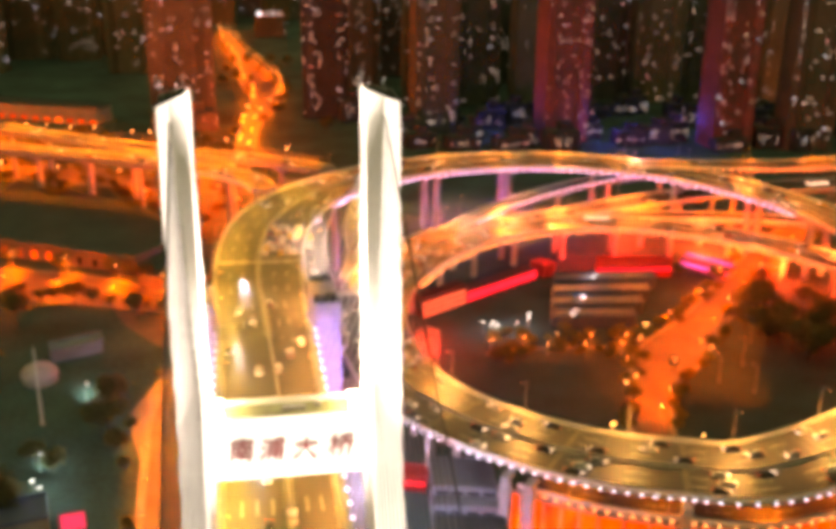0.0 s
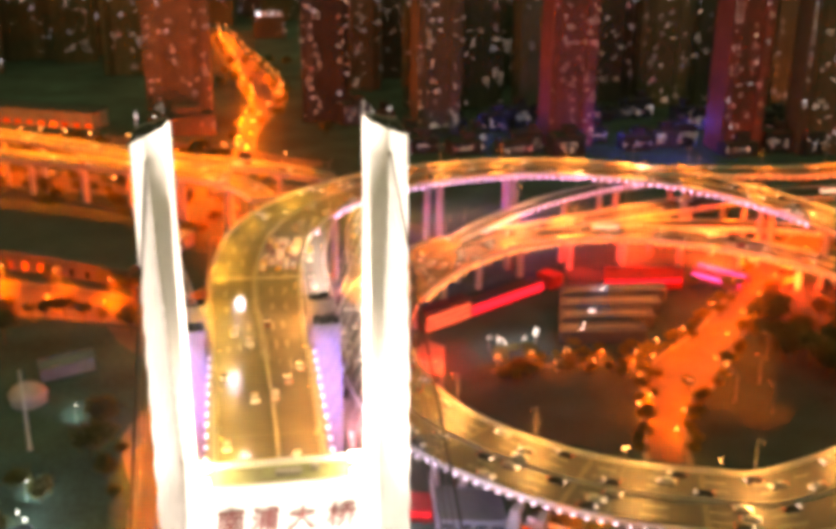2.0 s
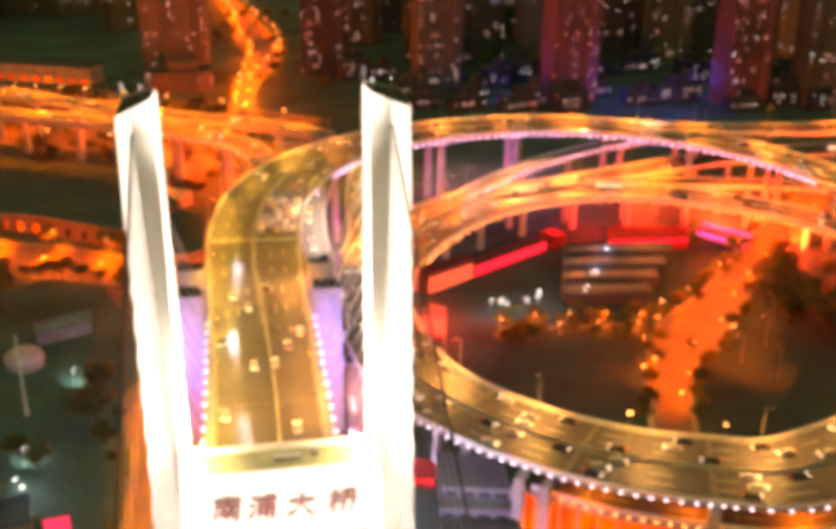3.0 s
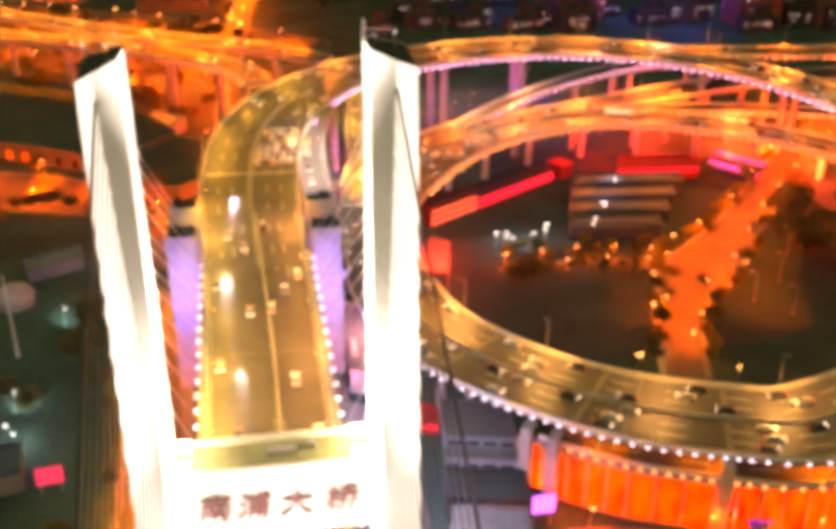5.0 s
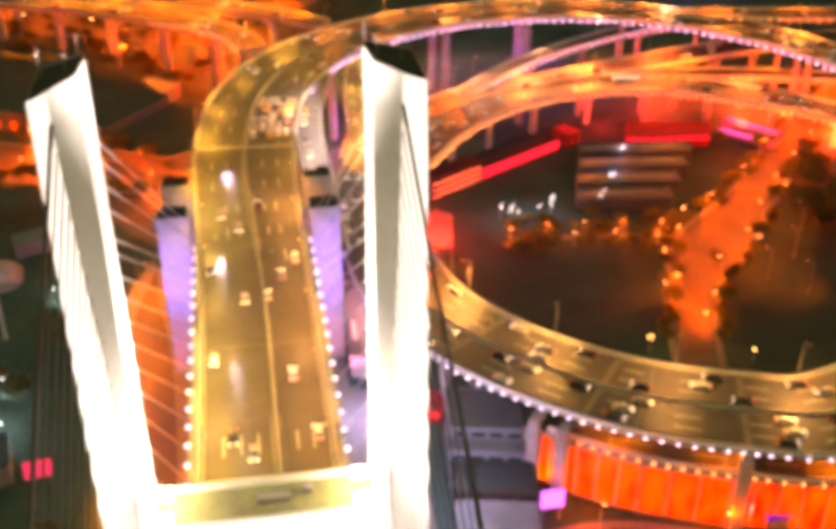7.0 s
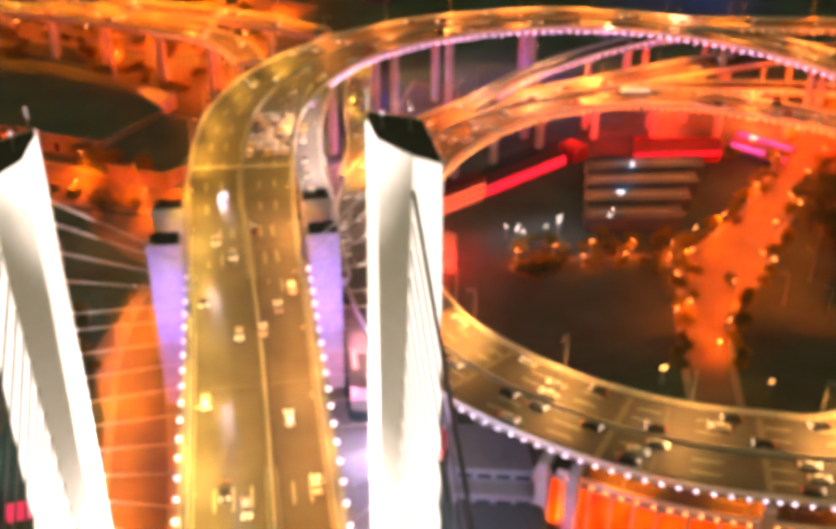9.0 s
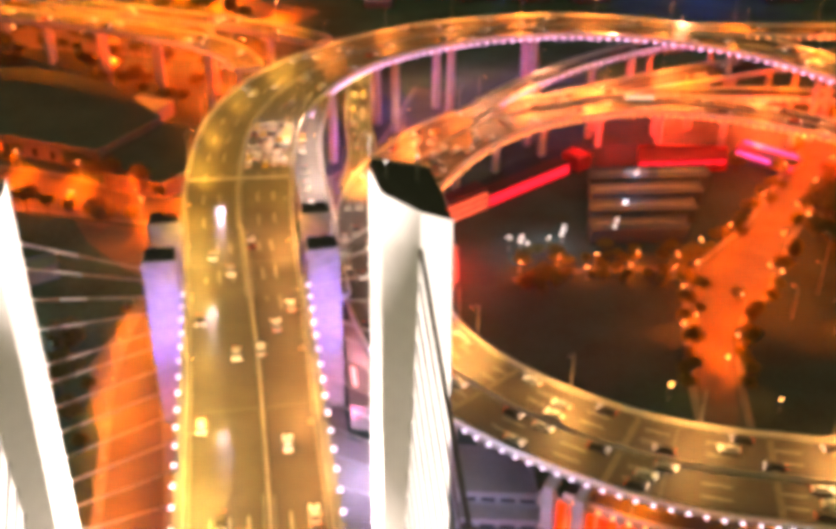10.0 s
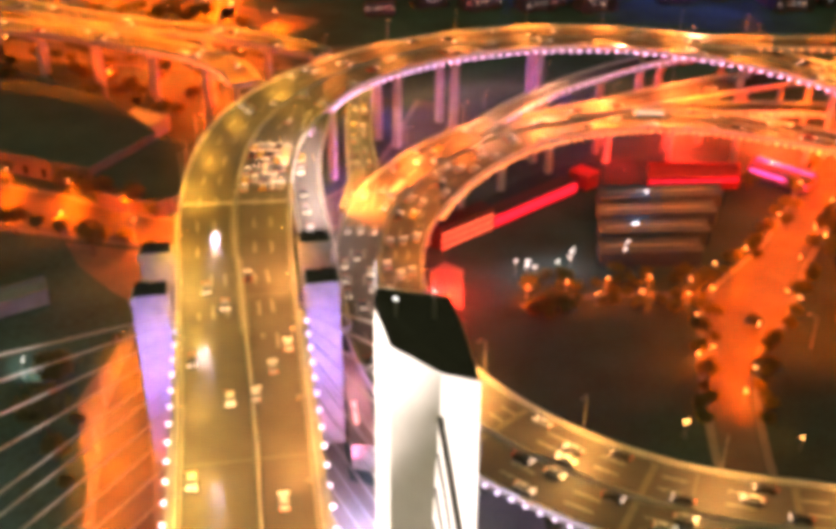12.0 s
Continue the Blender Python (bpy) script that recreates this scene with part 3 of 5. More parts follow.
for side in (-1, 1):
    bm, rim = tower_leg(side)
    leg = part("tower_leg", bm, TOWER_WHITE, tower, "white shaft, glaring in floodlight")
    lid = bmesh.new()
    vs = [lid.verts.new(c - Vector((0, 0, 0.12))) for c in rim]
    mid = lid.verts.new((side * 13.0, 0.2, 147.0))
    for i in range(8):
        lid.faces.new((vs[i], vs[(i + 1) % 8], mid))
    bmesh.ops.recalc_face_normals(lid, faces=lid.faces)
    part("top_slab", lid, TOWER_CAP, leg, "sloping roof slab, unlit black put into its colour")
    for x, y, top in ((11.2, 4.0, 149.5), (11.9, 1.8, 148.8), (13.9, 2.2, 149.2)):
        part("roof_mast", rod(bmesh.new(), (side * x, y, 146.6), (side * x, y, top), 0.07), STEEL, leg, "thin steel mast on the roof")
    for x, y in ((11.9, 1.8), (13.9, 2.2)):
        bulb = bmesh.new()
        bmesh.ops.create_icosphere(bulb, subdivisions=1, radius=0.09)
        bmesh.ops.translate(bulb, verts=bulb.verts, vec=(side * x, y, 148.6))
        part("warning_lamp", bulb, COOL_LAMP, leg, "small white warning lamp")

beam = bmesh.new()
box(beam, 0, 0, 95.0, 22.4, 6.0, 8.6, bevel=0.25)
cross_beam = part("cross_beam", beam, TOWER_WHITE, tower, "white name beam between the legs")
part("beam_coping", boxed(0, -2.75, 103.55, 21.6, 0.5, 0.7), TOWER_WHITE, cross_beam)
part("beam_coping", boxed(0, 2.75, 103.55, 21.6, 0.5, 0.7), TOWER_WHITE, cross_beam)
part("beam_roof", boxed(0, 0, 103.56, 21.6, 5.0, 0.12), WALKWAY_YELLOW, cross_beam, "walkway on top of the beam, yellow light in its colour")
part("roof_hatch", boxed(1.0, 0.3, 103.68, 3.2, 1.0, 0.5, bevel=0.1), PAVING, cross_beam)
part("roof_hatch", boxed(4.3, 0.9, 103.68, 0.9, 0.9, 0.7, bevel=0.1), PAVING, cross_beam)
part("cross_beam", boxed(0, 0, 39.5, 34.0, 6.4, 4.6, bevel=0.3), TOWER_WHITE, tower, "lower beam under the deck")
for ch, x, z in (("\u5357", -6.5, 98.1), ("\u6d66", -2.4, 98.0), ("\u5927", 2.1, 97.9), ("\u6865", 7.0, 97.8)):
    cu = bpy.data.curves.new("letter", "FONT")
    cu.body, cu.size, cu.extrude, cu.offset, cu.align_x = ch, 3.8, 0.06, 0.0, "CENTER"
    cu.shear = 0.12
    tmp = new("letter", cu)
    bpy.context.view_layer.update()
    me = bpy.data.meshes.new_from_object(tmp.evaluated_get(bpy.context.evaluated_depsgraph_get()))
    bpy.data.objects.remove(tmp)
    me.materials.clear()
    ob = part("character", me, RED_LETTER, cross_beam, "dark red raised character")
    ob.matrix_basis = pose(x, -3.14, z, 90, 0, 0)

for side in (-1, 1):
    for y in (-1.9, 1.9):
        # box and lens oversized to stand in for the glare round the lamp
        flood = empty("floodlight", pose(side * 9.5, y, 103.68), "glaring floodlight box at the end of the name beam", "floodlight", "floodlights of the tower")
        part("housing", boxed(0, 0, 0, 1.7, 1.3, 0.6, bevel=0.06), STEEL, flood)
        part("lens", boxed(0, 0, 0.604, 1.6, 1.2, 0.4, taper=0.9), FLOOD_FACE, flood, "dazzling white glass")

# ---- stay cables ----
# towards the interchange: foot along the deck and height of the head on the tower
FRONT_STAYS = [(16 + 9.1 * i, 100.5 + 2.24 * i) for i in range(15)] + [(150, 133.4), (156.5, 136.8), (162, 139.6), (167.5, 142.4), (171, 144.6)]
BACK_STAYS = [(14 + 186 * i / 17, 109 + 36 * i / 17) for i in range(18)]
for side in (-1, 1):
    for far, z in FRONT_STAYS:
        foot = Vector((side * 14.05, far, at_run(deck_line, 420 + far)[0].z - 0.35))
        bm = bmesh.new()
        rod(bm, foot, (side * 13.95, 4.1, z), 0.09, sides=6)
        rod(bm, foot - Vector((0, 0, 0.3)), foot + Vector((-side * 0.03, -0.55, 0.75)), 0.24, 0.2)
        tagged(part("stay_cable", bm, CABLE), "taut pale stay cable from tower to deck edge", "bridge cable", "stay cables of the bridge")
    # unlit side of the tower: its shade is put into the cable colour
    for far, z in BACK_STAYS:
        k = (z - 109) / 36
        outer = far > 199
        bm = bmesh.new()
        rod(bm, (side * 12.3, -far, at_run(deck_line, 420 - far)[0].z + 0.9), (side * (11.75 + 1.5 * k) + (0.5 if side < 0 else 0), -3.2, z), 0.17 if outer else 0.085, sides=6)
        tagged(part("stay_cable", bm, CABLE_UNLIT_THICK if outer else CABLE_UNLIT), "thick stay cable from tower to deck edge, shade-dark in colour" if outer else "taut stay cable from tower to deck edge, shade-dark in colour", "bridge cable", "stay cables of the bridge")

# ---- anchor piers beside the deck ----
for side in (-1, 1):
    x = side * 20.3 if side < 0 else 19.4
    for y, h, d in ((173.5, 48.6, 7.0), (197.0, 46.4, 6.0)):
        thing = empty("anchor_pier", pose(x, y, 0), "slab-sided concrete anchor pier beside the deck, violet floodlit", "pier", "anchor piers")
        part("shaft", boxed(0, 0, 0, 8.2, d, h - 2.2, bevel=0.3), PIER_CONCRETE, thing)
        part("cap", boxed(0, 0, h - 2.2, 8.7, d + 0.5, 0.9, bevel=0.12), PIER_CONCRETE, thing)
        part("parapet", boxed(0, -d / 2, h - 1.3, 8.6, 0.4, 1.2), PIER_CONCRETE, thing)
        part("roof_box", boxed(0, 0.2, h - 1.3, 7.4, d - 1.4, 1.5, bevel=0.15), TOWER_CAP, thing, "dark flat roof")
        part("roof_box", boxed(1.4 * side, 0.8, h + 0.2, 2.4, 2.0, 1.0, bevel=0.1), TOWER_CAP, thing)


# ---- lamps on posts ----
def street_lamp(height, head_mat, arm=1.8, label="slim steel street lamp with a lit head", kindname="street lamps", size=1.0, hooded=False):
    thing = empty("street_lamp", pose(0, 0, 0), label, "street lamp", kindname)
    bm = bmesh.new()
    rod(bm, (0, 0, 0), (0, 0, height), 0.16, 0.09)
    part("pole", bm, STEEL, thing)
    bm = bmesh.new()
    rod(bm, (0, 0, height), (arm, 0, height + 0.5), 0.07, 0.05)
    part("arm", bm, STEEL, thing)
    if hooded:
        part("lamp_head", boxed(arm, 0, height + 0.36, 0.8 * size, 0.36 * size, 0.2 * size, taper=0.7, bevel=0.03), STEEL, thing, "grey lamp housing")
        part("lens", boxed(arm, 0, height + 0.31, 0.6 * size, 0.24 * size, 0.046 * size), head_mat, thing, "glowing lens under the housing")
    else:
        part("lamp_head", boxed(arm, 0, height + 0.40, 0.7 * size, 0.3 * size, 0.18 * size, taper=0.8), head_mat, thing, "glowing lamp head")
    part("base", boxed(0, 0, 0, 0.5, 0.5, 0.5, bevel=0.05), STEEL, thing)
    return thing


LAMP_GOLD = street_lamp(10.5, SODIUM, 2.2, hooded=True)
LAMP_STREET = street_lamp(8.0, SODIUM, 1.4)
LAMP_LOW = street_lamp(5.0, SODIUM, 1.0, "short lamp post added to light the lower ramp", hooded=True)
# head oversized so far lamps still read as dots in the view
LAMP_FAR = street_lamp(9.0, SODIUM, 1.4, "street lamp with head enlarged to show from the camera", "street lamps", 1.9)
LAMP_LANE = street_lamp(3.6, SODIUM, 0.6, "low park lamp among lit shrubs")
LAMP_COOL = street_lamp(5.0, COOL_LAMP, 1.0, "short cool-headed park lamp added to lift the dark park")
used = {LAMP_FAR: False, LAMP_LANE: False, LAMP_COOL: False, LAMP_GOLD: False, LAMP_STREET: False, LAMP_LOW: False}


def set_lamp(proto, p, heading, light=None, colour=GOLD, reach=(2.2, 10.6), radius=0.6, near=False, cone=138):
    m = pose(p[0], p[1], p[2], 0, 0, math.degrees(heading))
    if used[proto]:
        copy_thing(proto, m)
    else:
        proto.matrix_basis, used[proto] = m, True
    if light:
        at = m @ Vector((reach[0], 0, reach[1] - 0.5))
        if proto in (LAMP_STREET, LAMP_FAR, LAMP_LANE) and not near:
            lamp("POINT", at, light, colour, radius)
        elif proto in (LAMP_STREET, LAMP_FAR):
            lamp("SPOT", at, light, colour, radius, aim=m @ Vector((reach[0] + 2.5, 0, 0)), cone=138, blend=0.6)
        else:
            lamp("SPOT", at, light, colour, radius, aim=m @ Vector((reach[0] + 3.5, 0, 0)), cone=cone, blend=0.5)


def lamp_row(line, every, s0, s1, side, proto, light, colour, out=0.15, both=False, reach=(2.2, 10.6), near=False, cone=138):
    s = s0
    r = random.Random(int(s0 * 7 + light))
    while s < min(s1, line[-1][3]):
        p, w, hw = at_run(line, s)
        for k in ((-1, 1) if both else (side,)):
            q = p + w * k * (hw + out)
            head = math.atan2(-w.y * k, -w.x * k)
            set_lamp(proto, q + Vector((0, 0, 0.0)), head, light * r.uniform(0.6, 1.35), colour, reach, near=near, cone=cone)
        s += every * (r.uniform(0.55, 1.45) if proto is LAMP_FAR else 1.0)


R = ROADS
# unseen posts added to light the deck, hooded so heads stay hidden
lamp_row(R["deck"], 24, 322, 616, -1, LAMP_GOLD, 21000, GOLD)
# redder row stands in for the tail lights' tint on this carriageway
lamp_row(R["deck"], 24, 322, 616, 1, LAMP_GOLD, 17000, (1.0, 0.40, 0.085))
lamp_row(R["upper"], 30, 16, U1 + 58, -1, LAMP_GOLD, 19000, (1.0, 0.47, 0.04))
lamp_row(R["upper"], 30, U1 + 70, U2 + 30, -1, LAMP_GOLD, 36000, (1.0, 0.25, 0.03))
lamp_row(R["upper"], 30, 26, U1 + 30, 1, LAMP_GOLD, 15000, (1.0, 0.45, 0.05))
lamp_row(R["upper"], 36, U3 - 60, U4, 1, LAMP_GOLD, 27000, (1.0, 0.40, 0.08))
lamp_row(R["upper"], 30, U4 + 10, U5, 1, LAMP_GOLD, 18000, RINGGOLD)
lamp_row(R["upper"], 30, U5 + 10, U6, -1, LAMP_GOLD, 66000, (1.0, 0.17, 0.02))
# unseen posts added to brighten the lower ramp under the upper one
lamp_row(R["upper"], 22, U7 + 10, U8, -1, LAMP_LOW, 16000, AMBER, reach=(1.0, 5.0))
lamp_row(R["north_ramp"], 28, 380, 980, 1, LAMP_GOLD, 84000, (1.0, 0.19, 0.003), cone=118)
lamp_row(R["south_ramp"], 28, 380, 980, 1, LAMP_GOLD, 84000, (1.0, 0.19, 0.003), cone=118)
lamp_row(R["east_ramp"], 36, 20, 300, -1, LAMP_GOLD, 30000, AMBER)
lamp_row(R["slip_a"], 36, 16, 130, -1, LAMP_GOLD, 44000, (1.0, 0.36, 0.18))
lamp_row(R["slip_b"], 36, 20, 160, -1, LAMP_GOLD, 72000, (1.0, 0.16, 0.02))
lamp_row(R["slip_c"], 40, 20, 140, 1, LAMP_GOLD, 26000, AMBER)
lamp_row(R["exit_ramp"], 26, 30, 95, -1, LAMP_GOLD, 17000, (1.0, 0.78, 0.66))
lamp_row(R["side_road"], 34, 10, 160, -1, LAMP_GOLD, 20000, GOLD)
ST = (1.4, 8.1)
lamp_row(PARK_STREET, 24, 58, 330, 1, LAMP_STREET, 26000, (1.0, 0.085, 0.0002), out=1, reach=(1.4, 8.1), near=True)
lamp_row(PARK_STREET, 30, 66, 330, -1, LAMP_STREET, 21000, (1.0, 0.085, 0.0002), out=1, reach=(1.4, 8.1))
# unseen hooded posts added to give the lawn its orange glow
for x, y in ((163, 192), (178, 204), (190, 222), (172, 182)):
    set_lamp(LAMP_GOLD, (x, y, 0), 2.4, 12000, ORANGE)
lamp_row(PARK_LANE, 13, 4, 66, -1, LAMP_LANE, 3600, (1.0, 0.11, 0.003), out=2.5, reach=(1.0, 3.6))
lamp_row(PARK_LANE, 15, 9, 66, 1, LAMP_LANE, 3200, (1.0, 0.11, 0.003), out=3.5, reach=(1.0, 3.6))
lamp_row(BANK_STREET, 19, 22, 158, -1, LAMP_GOLD, 30000, AMBER, out=1)
lamp_row(CROSS_STREET, 26, 190, 450, -1, LAMP_STREET, 48000, ORANGE, out=1, reach=ST, near=True)
lamp_row(CROSS_STREET, 26, 177, 440, 1, LAMP_STREET, 35000, ORANGE, out=1, reach=ST)
lamp_row(FAR_STREET, 30, 150, 480, 1, LAMP_FAR, 22000, ORANGE, out=1, both=True, reach=ST)
lamp_row(BACK_STREET, 22, 120, 500, 1, LAMP_FAR, 110000, ORANGE, out=1, reach=ST, near=True)
lamp_row(HILL_STREET, 30, 60, 620, 1, LAMP_FAR, 36000, ORANGE, out=1, reach=ST, near=True)
lamp_row(HILL_STREET, 30, 70, 620, -1, LAMP_FAR, 30000, ORANGE, out=1, reach=ST)
lamp_row(RING_STREET, 26, 20, 260, -1, LAMP_STREET, 4500, (1.0, 0.085, 0.0003), out=1, reach=ST)

# ---- floodlights ----
for side in (-1, 1):
    lamp("SPOT", (side * 75, -40, 3), 6.2e6, WHITE, 2.0, aim=(side * 15.0, -3, 133), cone=14, blend=0.25)
    lamp("SPOT", (side * 75, -40, 3), 2.0e6, WHITE, 2.0, aim=(side * 16.2, -3, 79), cone=15, blend=0.25)
    lamp("SPOT", (side * 4.0, 2.7, 104.8), 40000, WHITE, 0.3, aim=(side * 11, 0.8, 124), cone=100, blend=0.7)
    lamp("SPOT", (side * 4.0, 2.7, 104.8), 320000, WHITE, 0.3, aim=(side * 11, 1.2, 139), cone=34, blend=0.8)
    lamp("POINT", (side * 8.9, 0.4, 106.0), 2800, (1.0, 0.82, 0.42), 0.3)
    lamp("SPOT", (side * 11.8, -75, 49.8), 36000, (1.0, 0.84, 0.76), 1.0, aim=(side * 6, -3, 98), cone=15, blend=0.6)
    # spot added from the deck to lift the opposite leg's chamfer
    lamp("SPOT", (-side * 11.8, -62, 49.8), 115000, (1.0, 0.93, 0.84), 1.0, aim=(side * 12, -3, 113), cone=22, blend=0.9)
    # spot added on the beam to brighten the stay cables
    lamp("SPOT", (side * 9.3, 3.4, 104.4), 140000, (1.0, 0.90, 0.76), 0.3, aim=(side * 14, 90, 82), cone=62, blend=0.8)
    lamp("SPOT", (side * 20, 156, 29), 27000, VIOLET, 0.8, aim=(side * 20, 170, 33), cone=160, blend=1.0)
    lamp("SPOT", (side * 24, 156, 4), 9000, PINK, 0.8, aim=(side * 20, 170, 16), cone=120, blend=1.0)
# not floodlights: bare points added for violet, pink, red and orange glow
for i, (x, y) in enumerate(((36, 292), (44, 316), (78, 352), (116, 370), (154, 370), (64, 386), (104, 406), (144, 406))):
    lamp("POINT", (x, y, 11), 6500, (0.46, 0.18, 1.0) if i % 2 else (1.0, 0.42, 0.62), 1.0)
for x, y in ((185, 350), (215, 335), (235, 300)):
    lamp("POINT", (x, y - 6, 9), 55000, (1.0, 0.05, 0.010), 1.0)
for x, y, e in ((175, 322, 30000), (150, 322, 15000), (60.5, 238, 70000), (132, 312, 7000)):
    lamp("POINT", (x, y, 6), e * 0.85, RED, 1.0)
for x, y, e in ((205, 306, 50000), (232, 285, 60000), (255, 260, 60000)):
    lamp("POINT", (x, y, 6), e, (1.0, 0.05, 0.008), 1.0)
for x, y, e in ((70, 98, 3000), (95, 82, 2500), (125, 76, 2500), (150, 77, 2500)):
    lamp("POINT", (x, y, 6), e, (1.0, 0.10, 0.0003), 1.0)


# ---- vehicles ----
def car(colour, name):
    paint = material(name, colour, 0.3, 0.2, scale=0.5, vary=0.08, bump=0)
    thing = empty("car", pose(0, 0, 0), name.replace("_", " ") + " with lamps lit, driving on the road", "car", "traffic on the roads")
    body = bmesh.new()
    pts = [(-2.2, 0.35), (2.25, 0.35), (2.3, 0.7), (1.2, 0.92), (-1.9, 0.98), (-2.3, 0.8)]
    a = [body.verts.new((-0.88, y, z)) for y, z in pts]
    b = [body.verts.new((0.88, y, z)) for y, z in pts]
    body.faces.new(a[::-1]), body.faces.new(b)
    for i in range(6):
        j = (i + 1) % 6
        body.faces.new((a[i], a[j], b[j], b[i]))
    bmesh.ops.recalc_face_normals(body, faces=body.faces)
    bmesh.ops.bevel(body, geom=body.edges[:], offset=0.08, segments=1, affect="EDGES")
    part("body", body, paint, thing)
    part("cabin_glass", boxed(0, -0.3, 0.93, 1.6, 2.5, 0.42, taper=0.78), GLASS_DARK, thing, "dark glass cabin")
    part("roof", boxed(0, -0.3, 1.352, 1.3, 1.9, 0.07, taper=0.9), paint, thing)
    for x in (-0.8, 0.8):
        for y in (-1.4, 1.4):
            w = bmesh.new()
            rod(w, (x - 0.1, y, 0.32), (x + 0.1, y, 0.32), 0.32, sides=10)
            part("wheel", w, TYRE, thing)
        part("headlight", boxed(x * 0.8, 2.27, 0.62, 0.5, 0.16, 0.22), HEADLIGHT, thing, "lit white headlight")
        part("taillight", boxed(x * 0.85, -2.28, 0.72, 0.4, 0.14, 0.2), TAILLIGHT, thing, "lit red tail lamp")
    return thing


def bus(colour, name):
    paint = material(name, colour, 0.35, 0.1, scale=0.5, vary=0.08, bump=0)
    thing = empty("bus", pose(0, 0, 0), name.replace("_", " ") + " with lit saloon on the ramp", "bus", "traffic on the roads")
    part("body", boxed(0, 0, 0.4, 2.5, 11.5, 1.1, bevel=0.1), paint, thing)
    part("window_band", boxed(0, 0, 1.5, 2.46, 11.3, 1.0, taper=0.98), WIN_WARM, thing, "lit window band")
    part("roof", boxed(0, 0, 2.5, 2.5, 11.5, 0.4, taper=0.94, bevel=0.08), paint, thing)
    part("roof_unit", boxed(0, 1.5, 2.9, 1.5, 2.4, 0.25, bevel=0.05), paint, thing)
    for x in (-1.05, 1.05):
        for y in (-3.6, 3.4):
            w = bmesh.new()
            rod(w, (x - 0.16, y, 0.5), (x + 0.16, y, 0.5), 0.5, sides=10)
            part("wheel", w, TYRE, thing)
        part("headlight", boxed(x * 0.85, 5.78, 0.7, 0.4, 0.1, 0.25), HEADLIGHT, thing, "lit headlight")
        part("taillight", boxed(x * 0.85, -5.78, 0.9, 0.3, 0.1, 0.3), TAILLIGHT, thing, "lit tail lamp")
    return thing


FLEET = [car((0.70, 0.70, 0.68), "white_saloon_car"), car((0.04, 0.04, 0.045), "black_saloon_car"), car((0.38, 0.39, 0.41), "silver_saloon_car"),
         car((0.75, 0.50, 0.06), "yellow_taxi"), car((0.35, 0.05, 0.04), "dark_red_car"), bus((0.72, 0.70, 0.62), "cream_city_bus")]
placed = {c: False for c in FLEET}


def drive(line, s, share, ahead, which):
    """Set a vehicle on a road: share of the half width to the right hand, ahead or against the line."""
    p, w, hw = at_run(line, s)
    q = p + w * share * hw
    fwd = Vector((-w.y, w.x, 0)) * (1 if ahead else -1)
    nxt, _, _ = at_run(line, s + 2.0)
    tilt = math.degrees(math.atan2(nxt.z - p.z, 2.0)) * (1 if ahead else -1)
    m = pose(q.x, q.y, q.z + 0.02, 0, 0, math.degrees(math.atan2(-fwd.x, fwd.y))) @ pose(0, 0, 0, tilt, 0, 0)
    if placed[which]:
        copy_thing(which, m)
    else:
        which.matrix_basis, placed[which] = m, True


rng = random.Random(7)


def traffic(line, s0, s1, gap, two_way=True, buses=0.03, shares=(0.2, 0.5, 0.78)):
    for way in ((1, -1) if two_way else (1,)):
        for sh in shares:
            s = s0 + rng.uniform(0, gap)
            while s < min(s1, line[-1][3] - 8):
                which = FLEET[5] if rng.random() < buses else rng.choices(FLEET[:5], (6, 5, 5, 0.4, 0.4))[0]
                drive(line, s, sh * way, way > 0, which)
                s += max(8, rng.gauss(gap, gap * 0.45))


traffic(R["deck"], 370, 640, 60, buses=0)
for lane in (0.14, 0.31, 0.48, 0.65, 0.82):
    for k in range(6):
        if rng.random() < 0.88 and not (lane == 0.82 and k in (3, 4)):
            drive(R["upper"], 42 + k * 6.4 + 3 * lane + rng.uniform(-0.8, 0.8), lane, True, rng.choices(FLEET[:4], (3, 3, 4, 2))[0])
drive(R["upper"], 66, 0.82, True, FLEET[5])
traffic(R["upper"], 86, U2, 46, buses=0.02)
traffic(R["upper"], U3 - 30, U4, 26, buses=0.012)
traffic(R["upper"], U4, U5 + 60, 17, buses=0.02)
traffic(R["upper"], U5 + 60, U6, 40)
traffic(R["exit_ramp"], 34, 130, 9, two_way=False, buses=0, shares=(0.3,))
traffic(R["side_road"], 6, 120, 16, two_way=False, buses=0, shares=(-0.4, 0.4))
for k, g in (("north_ramp", 50), ("south_ramp", 50), ("slip_b", 40), ("east_ramp", 40)):
    traffic(R[k], 20 if k in ("slip_b", "east_ramp") else 420, 900, g, two_way=False, shares=(-0.4, 0.4))
for x, y, z in ((-6.0, 214, 41.6), (-8.2, 158, 43.4), (-5.5, 112, 44.9), (-3.0, 82, 45.6), (-8.6, 60, 46.0)):
    for dx in (-0.6, 0.6):
        lamp("SPOT", (x + dx, y, z + 0.8), 7500, (0.82, 0.78, 1.0), 0.15, aim=(x + dx, y - 26, z - 0.6), cone=18, blend=1.0)
for c in FLEET:
    if not placed[c]:
        drive(R["upper"], U3 + 20, 0.5, True, c)


